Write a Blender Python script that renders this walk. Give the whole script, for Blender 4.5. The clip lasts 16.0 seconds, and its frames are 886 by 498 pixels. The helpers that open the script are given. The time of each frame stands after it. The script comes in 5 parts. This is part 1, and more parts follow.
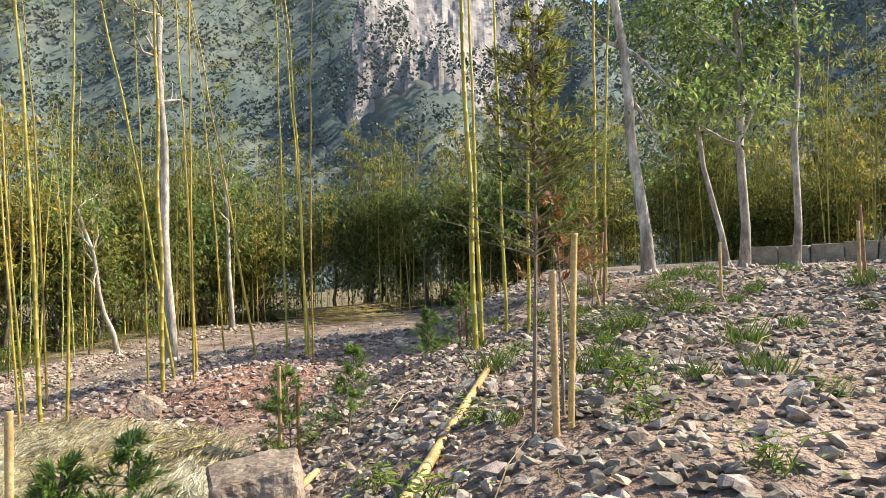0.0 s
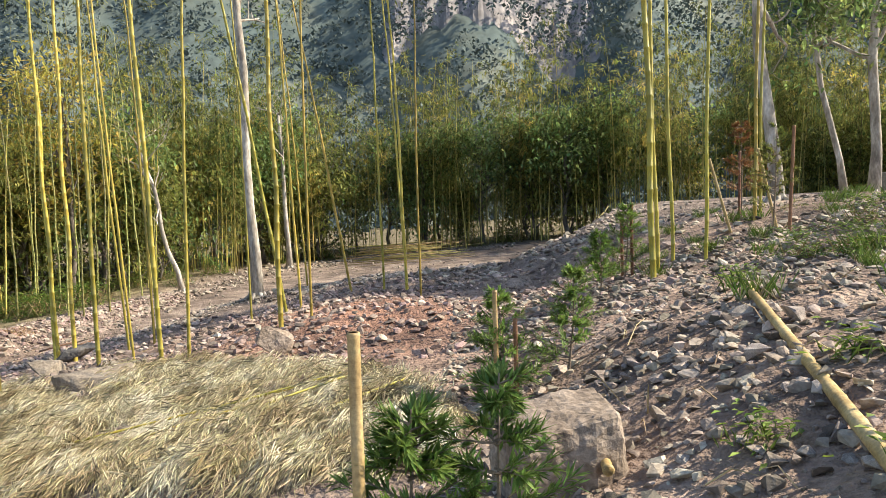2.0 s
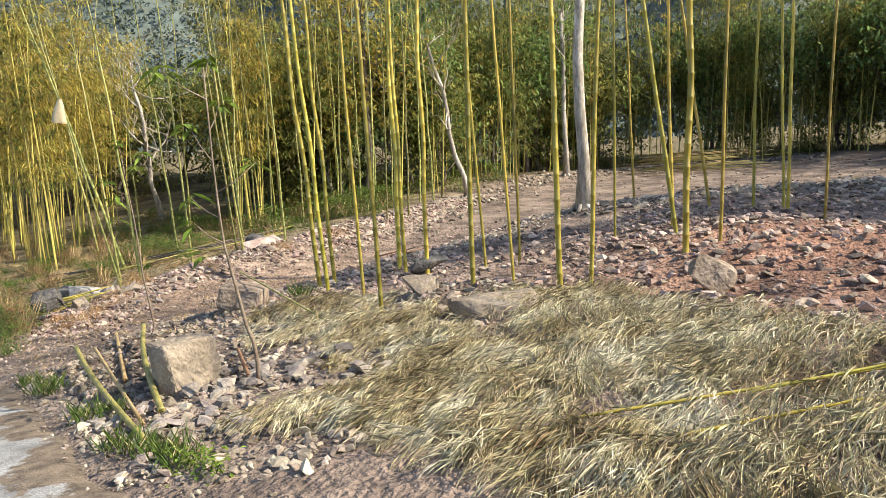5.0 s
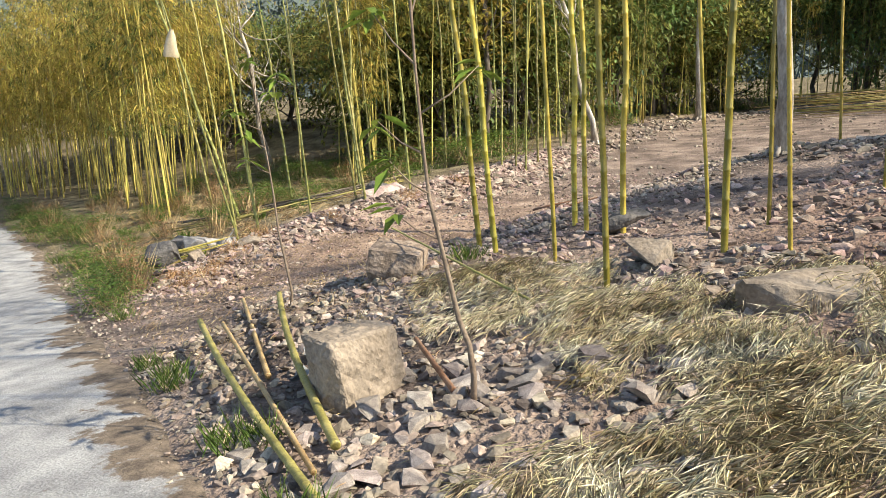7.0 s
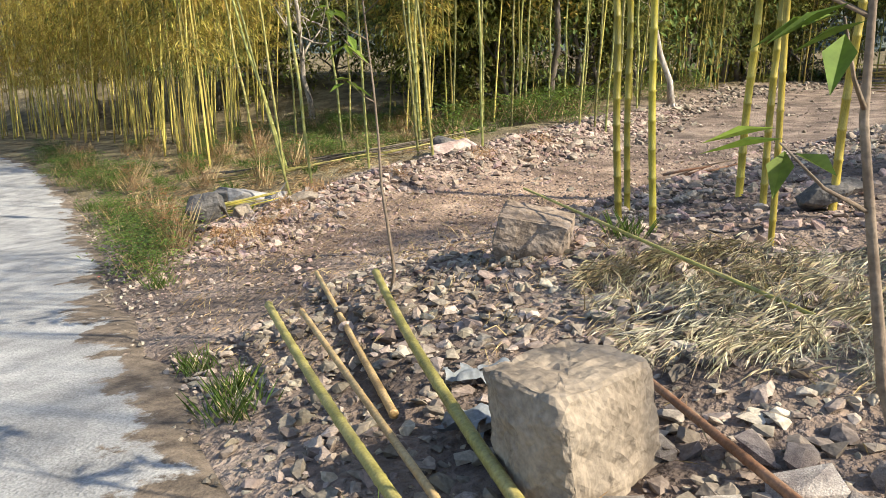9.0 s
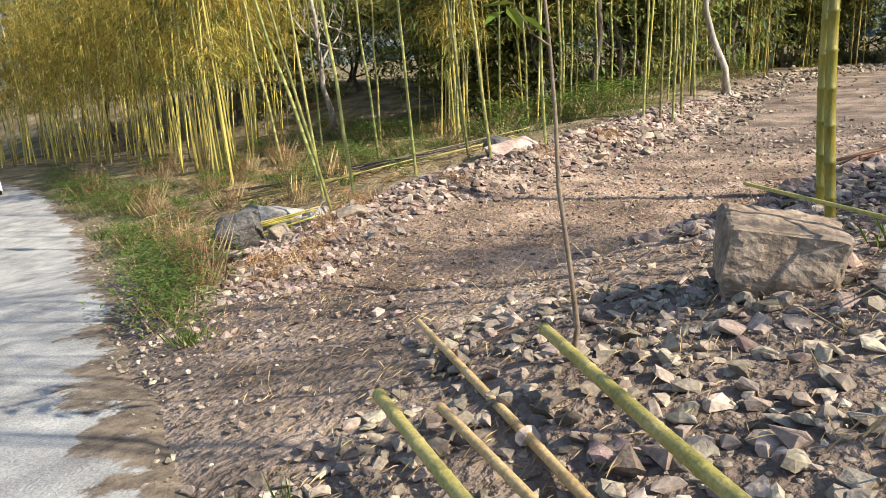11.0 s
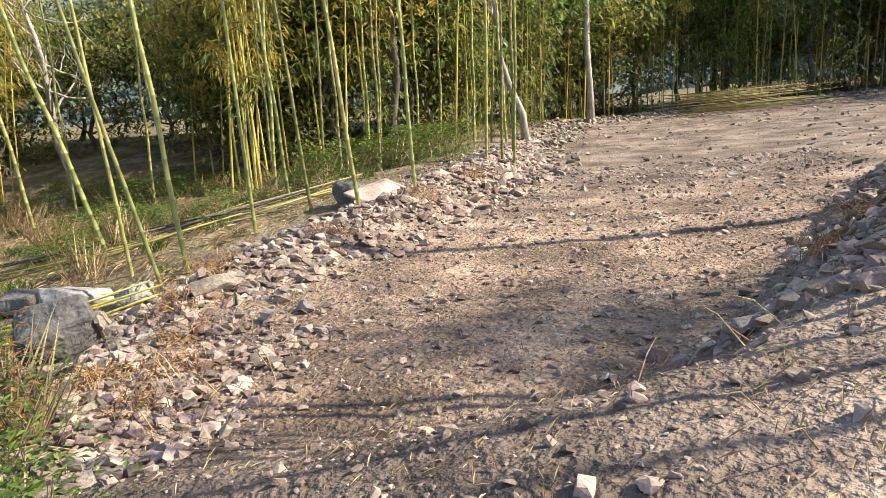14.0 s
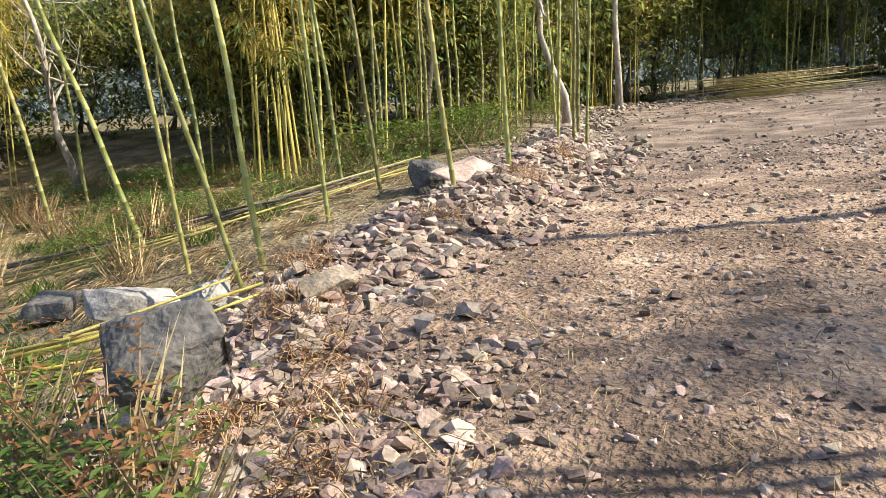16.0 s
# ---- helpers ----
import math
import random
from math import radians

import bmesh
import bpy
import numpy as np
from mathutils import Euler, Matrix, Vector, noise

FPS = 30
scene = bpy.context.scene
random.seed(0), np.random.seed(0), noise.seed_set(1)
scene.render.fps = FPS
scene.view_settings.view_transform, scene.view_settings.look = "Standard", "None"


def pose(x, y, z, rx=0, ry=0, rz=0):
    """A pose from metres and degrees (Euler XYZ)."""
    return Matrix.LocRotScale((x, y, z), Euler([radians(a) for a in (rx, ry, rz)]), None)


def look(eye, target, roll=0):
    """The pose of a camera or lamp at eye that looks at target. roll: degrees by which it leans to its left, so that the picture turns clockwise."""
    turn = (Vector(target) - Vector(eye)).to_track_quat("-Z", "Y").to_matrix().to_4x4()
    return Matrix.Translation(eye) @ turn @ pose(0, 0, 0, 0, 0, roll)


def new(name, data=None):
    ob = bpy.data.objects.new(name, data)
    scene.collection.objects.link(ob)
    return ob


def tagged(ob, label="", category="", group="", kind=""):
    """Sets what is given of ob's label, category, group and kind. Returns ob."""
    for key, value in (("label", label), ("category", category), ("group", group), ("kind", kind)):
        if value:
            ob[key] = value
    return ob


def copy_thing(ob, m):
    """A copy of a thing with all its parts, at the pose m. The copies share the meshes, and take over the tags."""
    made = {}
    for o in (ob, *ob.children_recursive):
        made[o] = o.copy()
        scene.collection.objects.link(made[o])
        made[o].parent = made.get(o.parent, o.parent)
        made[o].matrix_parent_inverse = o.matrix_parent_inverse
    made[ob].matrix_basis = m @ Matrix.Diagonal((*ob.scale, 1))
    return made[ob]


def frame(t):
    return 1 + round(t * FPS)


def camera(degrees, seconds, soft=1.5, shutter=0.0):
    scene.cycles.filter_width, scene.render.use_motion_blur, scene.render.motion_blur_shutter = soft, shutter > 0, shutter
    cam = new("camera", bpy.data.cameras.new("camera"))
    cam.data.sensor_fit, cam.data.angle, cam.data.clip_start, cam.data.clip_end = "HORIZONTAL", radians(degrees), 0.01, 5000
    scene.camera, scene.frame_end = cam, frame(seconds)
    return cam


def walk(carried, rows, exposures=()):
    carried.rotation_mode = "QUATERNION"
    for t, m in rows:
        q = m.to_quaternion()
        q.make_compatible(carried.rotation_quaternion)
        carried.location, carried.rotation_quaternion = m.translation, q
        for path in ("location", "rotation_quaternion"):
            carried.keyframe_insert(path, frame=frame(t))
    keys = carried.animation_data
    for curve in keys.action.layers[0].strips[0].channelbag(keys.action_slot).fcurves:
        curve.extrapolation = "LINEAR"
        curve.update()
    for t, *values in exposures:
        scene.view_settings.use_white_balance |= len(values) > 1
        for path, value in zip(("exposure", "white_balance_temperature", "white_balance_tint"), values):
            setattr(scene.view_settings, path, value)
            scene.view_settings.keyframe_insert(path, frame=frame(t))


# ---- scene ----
cam = camera(61.6, 16.0, 0.55)
EXPOSURES = [(0.0, 1.12), (3.0, 1.1), (5.0, 1.0), (9.0, 0.98), (12.5, 1.06), (14.5, 1.18), (16.0, 1.14)]
# seconds, eye, target, roll
PATH = [
    (0, (-0.074, 0.494, 1.344), (-0.057, 2.494, 1.389), -1.3),
    (0.5, (-0.54, 0.912, 1.258), (-0.581, 2.911, 1.237), -1.7),
    (1, (-1.015, 1.25, 1.184), (-1.073, 3.248, 1.117), -1.9),
    (1.5, (-1.418, 1.572, 1.102), (-1.483, 3.569, 1.004), -1.8),
    (2, (-1.861, 1.845, 1.067), (-1.941, 3.84, 0.956), -1.7),
    (2.5, (-2.292, 2.13, 1.006), (-2.428, 4.121, 0.883), -1.7),
    (3, (-2.821, 2.444, 0.97), (-3.029, 4.428, 0.823), -1.6),
    (3.5, (-3.282, 2.796, 0.967), (-3.608, 4.76, 0.776), -1.7),
    (4, (-3.571, 2.958, 0.961), (-4.044, 4.887, 0.727), -2.6),
    (4.5, (-4.027, 3.235, 0.996), (-4.627, 5.12, 0.701), -2.4),
    (5, (-4.589, 3.702, 0.979), (-5.301, 5.54, 0.642), -1.7),
    (5.2, (-4.803, 3.871, 0.957), (-5.552, 5.692, 0.607), -1.5),
    (7.3, (-7.291, 5.893, 0.513), (-8.232, 7.591, 0.032), -2.4),
    (7.5, (-7.522, 6.054, 0.447), (-8.462, 7.748, -0.048), -2.1),
    (8, (-8.058, 6.435, 0.317), (-8.996, 8.12, -0.211), -1.4),
    (8.5, (-8.69, 6.875, 0.18), (-9.642, 8.548, -0.363), -0.4),
    (9, (-9.175, 7.258, 0.067), (-10.161, 8.908, -0.487), -0.2),
    (9.5, (-9.695, 7.706, -0.055), (-10.717, 9.334, -0.606), -0.6),
    (10, (-10.235, 8.135, -0.154), (-11.286, 9.747, -0.698), -1.5),
    (10.2, (-10.447, 8.308, -0.197), (-11.508, 9.918, -0.728), -2.1),
    (12.3, (-12.991, 9.591, -0.77), (-13.917, 11.278, -1.314), -4.2),
    (12.5, (-13.242, 9.709, -0.789), (-14.141, 11.415, -1.321), -4.1),
    (13, (-13.93, 10.11, -0.897), (-14.719, 11.881, -1.388), -3.7),
    (13.5, (-14.535, 10.542, -0.995), (-15.151, 12.391, -1.441), -3.2),
    (14, (-15.112, 11.004, -1.122), (-15.504, 12.924, -1.524), -2.8),
    (14.5, (-15.639, 11.522, -1.249), (-15.86, 13.483, -1.573), -2.2),
    (15, (-16.137, 11.956, -1.347), (-16.397, 13.92, -1.619), -3.3),
    (15.5, (-16.629, 12.387, -1.513), (-16.926, 14.33, -1.882), -2.7),
    (16, (-17.307, 12.71, -1.58), (-17.67, 14.634, -1.991), -3.2),
]
walk(cam, [(t, look(eye, target, roll)) for t, eye, target, roll in PATH], EXPOSURES)

# ---- world and sun ----
SUN_AZ, SUN_EL = radians(8.0), radians(39.0)  # azimuth from +x towards +y
world = bpy.data.worlds.new("world")
scene.world = world
world.use_nodes = True
wn = world.node_tree.nodes
sky = wn.new("ShaderNodeTexSky")
sky.sky_type = "NISHITA"
sky.sun_disc = False
sky.sun_elevation, sky.sun_rotation = SUN_EL, math.pi / 2 - SUN_AZ
wn["Background"].inputs["Strength"].default_value = 0.12
world.node_tree.links.new(sky.outputs[0], wn["Background"].inputs["Color"])
sun = new("sun", bpy.data.lights.new("sun", "SUN"))
sun.data.energy, sun.data.angle, sun.data.color = 4.6, radians(0.6), (1.0, 0.89, 0.7)
toward = Vector((math.cos(SUN_AZ) * math.cos(SUN_EL), math.sin(SUN_AZ) * math.cos(SUN_EL), math.sin(SUN_EL)))
sun.matrix_world = look(toward * 60, (0, 0, 0))


# ---- materials ----
def ramp_material(name, stops, scale=3.0, detail=6.0, rough=0.85, bump=0.3, bump_scale=30.0, vary="", amount=0.3, stretch=(1, 1, 1), sheen=0.0, relief=0.02):
    """Colour from a noise ramp, grain from a finer one; vary: 'object' or 'island' shifts the value of each piece."""
    m = bpy.data.materials.new(name)
    m.use_nodes = True
    nt = m.node_tree
    nodes, link = nt.nodes, nt.links.new
    bsdf = nodes["Principled BSDF"]
    co = nodes.new("ShaderNodeTexCoord")
    mp = nodes.new("ShaderNodeMapping")
    mp.inputs["Scale"].default_value = stretch
    link(co.outputs["Object"], mp.inputs[0])
    n1 = nodes.new("ShaderNodeTexNoise")
    n1.inputs["Scale"].default_value, n1.inputs["Detail"].default_value, n1.inputs["Roughness"].default_value = scale, detail, 0.62
    link(mp.outputs[0], n1.inputs["Vector"])
    cr = nodes.new("ShaderNodeValToRGB")
    els = cr.color_ramp.elements
    els[0].position, els[0].color = stops[0][0], (*stops[0][1], 1)
    els[1].position, els[1].color = stops[-1][0], (*stops[-1][1], 1)
    for p, c in stops[1:-1]:
        els.new(p).color = (*c, 1)
    link(n1.outputs["Fac"], cr.inputs[0])
    n2 = nodes.new("ShaderNodeTexNoise")
    n2.inputs["Scale"].default_value, n2.inputs["Detail"].default_value = bump_scale, 5
    link(mp.outputs[0], n2.inputs["Vector"])
    hs = nodes.new("ShaderNodeHueSaturation")
    link(cr.outputs[0], hs.inputs["Color"])
    grain = nodes.new("ShaderNodeMapRange")
    grain.inputs[1].default_value, grain.inputs[2].default_value = 0.3, 0.7
    grain.inputs[3].default_value, grain.inputs[4].default_value = 0.75, 1.25
    link(n2.outputs["Fac"], grain.inputs[0])
    value = grain.outputs[0]
    if vary:
        src = nodes.new("ShaderNodeObjectInfo").outputs["Random"] if vary == "object" else nodes.new("ShaderNodeNewGeometry").outputs["Random Per Island"]
        mr = nodes.new("ShaderNodeMapRange")
        mr.inputs[3].default_value, mr.inputs[4].default_value = 1 - amount, 1 + amount
        link(src, mr.inputs[0])
        mul = nodes.new("ShaderNodeMath")
        mul.operation = "MULTIPLY"
        link(value, mul.inputs[0])
        link(mr.outputs[0], mul.inputs[1])
        value = mul.outputs[0]
        hue = nodes.new("ShaderNodeMapRange")
        hue.inputs[3].default_value, hue.inputs[4].default_value = 0.5 - 0.05 * amount, 0.5 + 0.05 * amount
        wob = nodes.new("ShaderNodeMath")
        wob.operation = "FRACT"
        w7 = nodes.new("ShaderNodeMath")
        w7.operation = "MULTIPLY"
        w7.inputs[1].default_value = 7.13
        link(src, w7.inputs[0])
        link(w7.outputs[0], wob.inputs[0])
        link(wob.outputs[0], hue.inputs[0])
        link(hue.outputs[0], hs.inputs["Hue"])
    link(value, hs.inputs["Value"])
    link(hs.outputs[0], bsdf.inputs["Base Color"])
    bsdf.inputs["Roughness"].default_value = rough
    if sheen:
        bsdf.inputs["Specular IOR Level"].default_value = sheen
    else:
        bsdf.inputs["Specular IOR Level"].default_value = 0.25
    if bump:
        bp = nodes.new("ShaderNodeBump")
        bp.inputs["Strength"].default_value, bp.inputs["Distance"].default_value = bump, relief
        link(n2.outputs["Fac"], bp.inputs["Height"])
        link(bp.outputs[0], bsdf.inputs["Normal"])
    return m


def leaf_material(name, dark, light, amount=0.35, through_light=0.35):
    """Leaves: a noise between two greens, varied leaf by leaf, with light coming through."""
    m = ramp_material(name, [(0.35, dark), (0.65, light)], scale=0.9, detail=3, rough=0.55, bump=0, vary="island", amount=amount, sheen=0.35)
    nt = m.node_tree
    bsdf = nt.nodes["Principled BSDF"]
    tr = nt.nodes.new("ShaderNodeBsdfTranslucent")
    colour = bsdf.inputs["Base Color"].links[0].from_socket
    nt.links.new(colour, tr.inputs["Color"])
    mix = nt.nodes.new("ShaderNodeMixShader")
    mix.inputs[0].default_value = through_light
    nt.links.new(bsdf.outputs[0], mix.inputs[1])
    nt.links.new(tr.outputs[0], mix.inputs[2])
    nt.links.new(mix.outputs[0], nt.nodes["Material Output"].inputs["Surface"])
    return m


M = {}
M["stone"] = ramp_material("grey_stone", [(0.3, (0.13, 0.106, 0.086)), (0.5, (0.27, 0.225, 0.18)), (0.72, (0.45, 0.39, 0.32))], 2.2, 5, 0.85, 0.5, 40, "island", 0.5)
M["stone_one"] = ramp_material("broken_stone", [(0.3, (0.15, 0.125, 0.115)), (0.5, (0.29, 0.25, 0.22)), (0.72, (0.44, 0.39, 0.34))], 3.2, 5, 0.85, 0.5, 40, "object", 0.35)
M["stone_red"] = ramp_material("reddish_stone", [(0.3, (0.16, 0.115, 0.095)), (0.5, (0.29, 0.22, 0.185)), (0.72, (0.44, 0.36, 0.3))], 2.2, 5, 0.9, 0.5, 40, "island", 0.55)
M["boulder"] = ramp_material("tan_boulder", [(0.32, (0.16, 0.13, 0.1)), (0.5, (0.265, 0.22, 0.17)), (0.7, (0.36, 0.305, 0.24))], 1.7, 9, 0.88, 0.45, 30)
M["boulder_brown"] = ramp_material("brown_boulder", [(0.3, (0.12, 0.09, 0.068)), (0.48, (0.23, 0.18, 0.138)), (0.7, (0.38, 0.31, 0.25))], 3.0, 9, 0.88, 0.7, 24)
M["boulder_dark"] = ramp_material("dark_boulder", [(0.3, (0.055, 0.052, 0.052)), (0.5, (0.11, 0.105, 0.1)), (0.75, (0.23, 0.21, 0.19))], 2.6, 8, 0.8, 0.6, 26)
M["boulder_pink"] = ramp_material("pinkish_boulder", [(0.3, (0.2, 0.14, 0.12)), (0.5, (0.4, 0.3, 0.26)), (0.7, (0.55, 0.45, 0.4))], 2.2, 8, 0.9, 0.6, 22)
M["boulder_pale"] = ramp_material("pale_boulder", [(0.3, (0.15, 0.145, 0.14)), (0.5, (0.27, 0.26, 0.25)), (0.7, (0.43, 0.41, 0.39))], 3.2, 8, 0.8, 0.5, 30)
M["culm"] = ramp_material("bamboo_culm", [(0.35, (0.19, 0.17, 0.03)), (0.5, (0.36, 0.29, 0.045)), (0.66, (0.5, 0.38, 0.075))], 1.2, 4, 0.42, 0.12, 60, "object", 0.35, (3, 3, 0.5), 0.5)
M["culm_rim"] = ramp_material("olive_bamboo_culm", [(0.35, (0.13, 0.14, 0.045)), (0.5, (0.24, 0.235, 0.07)), (0.66, (0.36, 0.32, 0.11))], 1.2, 4, 0.42, 0.12, 60, "object", 0.4, (3, 3, 0.5), 0.5)
M["culm_far"] = ramp_material("far_bamboo_culm", [(0.35, (0.19, 0.17, 0.05)), (0.5, (0.37, 0.31, 0.075)), (0.66, (0.55, 0.46, 0.13))], 0.6, 4, 0.5, 0, 60, "object", 0.45, (3, 3, 0.4), 0.4)
M["dry_culm"] = ramp_material("dry_bamboo_pole", [(0.3, (0.24, 0.15, 0.06)), (0.5, (0.42, 0.29, 0.13)), (0.7, (0.55, 0.42, 0.22))], 2.5, 6, 0.5, 0.25, 50, "object", 0.2, (1, 1, 1), 0.4)
M["green_culm"] = ramp_material("olive_bamboo_pole", [(0.3, (0.15, 0.13, 0.04)), (0.5, (0.27, 0.24, 0.07)), (0.7, (0.36, 0.3, 0.12))], 2.5, 6, 0.45, 0.25, 50, "object", 0.2, (1, 1, 1), 0.4)
M["rust_culm"] = ramp_material("brown_bamboo_pole", [(0.3, (0.13, 0.06, 0.03)), (0.5, (0.24, 0.12, 0.07)), (0.7, (0.33, 0.2, 0.13))], 2.5, 6, 0.5, 0.25, 50, "object", 0.2)
M["bark"] = ramp_material("pale_bark", [(0.32, (0.14, 0.12, 0.1)), (0.5, (0.36, 0.32, 0.27)), (0.66, (0.62, 0.58, 0.52))], 3.5, 7, 0.9, 0.6, 22, "", 0, (1, 1, 0.35))
M["bark_dark"] = ramp_material("dark_bark", [(0.32, (0.05, 0.04, 0.032)), (0.5, (0.12, 0.1, 0.08)), (0.7, (0.24, 0.21, 0.18))], 3.5, 7, 0.95, 0.6, 22, "", 0, (1, 1, 0.35))
M["twig"] = ramp_material("twig_bark", [(0.3, (0.12, 0.085, 0.06)), (0.7, (0.3, 0.24, 0.18))], 4, 5, 0.9, 0.3, 40)
M["leaf_bamboo"] = leaf_material("bamboo_leaf", (0.08, 0.115, 0.03), (0.33, 0.32, 0.085), 0.7, 0.55)
M["leaf_yellow"] = leaf_material("yellowed_bamboo_leaf", (0.27, 0.23, 0.055), (0.6, 0.48, 0.12), 0.5, 0.6)
M["leaf_tree"] = leaf_material("tree_leaf", (0.075, 0.13, 0.042), (0.27, 0.34, 0.11), 0.65, 0.55)
M["leaf_sapling"] = leaf_material("evergreen_needle", (0.1, 0.17, 0.04), (0.25, 0.36, 0.08), 0.45, 0.5)
M["leaf_weed"] = leaf_material("weed_leaf", (0.06, 0.1, 0.02), (0.17, 0.24, 0.05), 0.4)
M["leaf_bright"] = leaf_material("bright_broad_leaf", (0.1, 0.16, 0.02), (0.24, 0.32, 0.05), 0.3)
M["leaf_rust"] = leaf_material("rusty_weed_leaf", (0.22, 0.1, 0.04), (0.4, 0.22, 0.09), 0.3)
M["straw"] = ramp_material("dry_leaf_straw", [(0.35, (0.24, 0.185, 0.09)), (0.5, (0.42, 0.365, 0.22)), (0.65, (0.61, 0.58, 0.45))], 1.6, 4, 0.6, 0, 30, "island", 0.55, (1, 1, 1), 0.4)
M["litter"] = ramp_material("dry_litter", [(0.35, (0.24, 0.16, 0.08)), (0.5, (0.38, 0.28, 0.15)), (0.65, (0.5, 0.4, 0.24))], 1.6, 4, 0.8, 0, 30, "island", 0.4)
M["roots"] = ramp_material("rusty_root_fibre", [(0.35, (0.2, 0.11, 0.05)), (0.65, (0.42, 0.27, 0.14))], 2, 4, 0.9, 0, 30, "island", 0.35)
# greens greyed and blued: the air's haze is painted into the base colour
M["hazed_hill"] = ramp_material("wooded_hill", [(0.3, (0.07, 0.097, 0.1)), (0.5, (0.105, 0.132, 0.122)), (0.7, (0.165, 0.178, 0.142))], 0.03, 9, 0.95, 0, 0.3, "island", 0.16)
M["cliff"] = ramp_material("bare_cliff", [(0.3, (0.15, 0.145, 0.15)), (0.5, (0.26, 0.24, 0.235)), (0.7, (0.42, 0.38, 0.36))], 0.07, 9, 0.95, 0, 0.6, "", 0, (1, 1, 0.4))
M["car_paint"] = ramp_material("white_car_paint", [(0.3, (0.74, 0.75, 0.76)), (0.7, (0.8, 0.8, 0.8))], 1, 2, 0.25, 0, 30, "", 0, (1, 1, 1), 0.5)
M["car_glass"] = ramp_material("dark_car_glass", [(0.3, (0.015, 0.017, 0.02)), (0.7, (0.025, 0.028, 0.03))], 1, 2, 0.06, 0, 30, "", 0, (1, 1, 1), 0.6)
M["rubber"] = ramp_material("tyre_rubber", [(0.3, (0.015, 0.015, 0.015)), (0.7, (0.03, 0.03, 0.03))], 8, 2, 0.9, 0.2, 60)
M["metal"] = ramp_material("dull_metal", [(0.3, (0.3, 0.3, 0.31)), (0.7, (0.45, 0.45, 0.46))], 5, 2, 0.4, 0, 30)
M["lamp_red"] = ramp_material("red_lens", [(0.3, (0.3, 0.015, 0.012)), (0.7, (0.4, 0.02, 0.015))], 5, 2, 0.2, 0, 30)
M["lamp_clear"] = ramp_material("clear_lens", [(0.3, (0.6, 0.6, 0.6)), (0.7, (0.7, 0.7, 0.7))], 5, 2, 0.15, 0, 30)
M["sack"] = ramp_material("beige_sackcloth", [(0.3, (0.45, 0.36, 0.22)), (0.7, (0.62, 0.53, 0.37))], 6, 6, 0.9, 0.3, 80)
M["plastic"] = ramp_material("grey_plastic_sheet", [(0.3, (0.17, 0.19, 0.2)), (0.7, (0.28, 0.3, 0.32))], 6, 6, 0.4, 0.3, 30)
M["red_paint"] = ramp_material("red_spray_paint", [(0.35, (0.5, 0.3, 0.28)), (0.6, (0.55, 0.1, 0.09))], 9, 6, 0.8, 0, 30)
M["masonry"] = ramp_material("weathered_block", [(0.3, (0.15, 0.125, 0.095)), (0.7, (0.36, 0.31, 0.24))], 3, 6, 0.9, 0.4, 30)


def soil_material():
    """Trodden earth: brown with tan, red and grey drifts, grit and fine cracks."""
    m = ramp_material("earth", [(0.32, (0.085, 0.066, 0.056)), (0.46, (0.19, 0.145, 0.118)), (0.58, (0.31, 0.24, 0.192)), (0.7, (0.43, 0.35, 0.285))], 0.75, 15, 0.95, 1.0, 15, relief=0.12)
    nt = m.node_tree
    nodes, link = nt.nodes, nt.links.new
    bsdf = nodes["Principled BSDF"]
    old = bsdf.inputs["Base Color"].links[0].from_socket
    tint = nodes.new("ShaderNodeVertexColor")
    tint.layer_name = "soil_kind"
    mix = nodes.new("ShaderNodeMix")
    mix.data_type, mix.blend_type = "RGBA", "MULTIPLY"
    mix.inputs[0].default_value = 1.0
    link(old, mix.inputs[6])
    link(tint.outputs[0], mix.inputs[7])
    link(mix.outputs[2], bsdf.inputs["Base Color"])
    return m


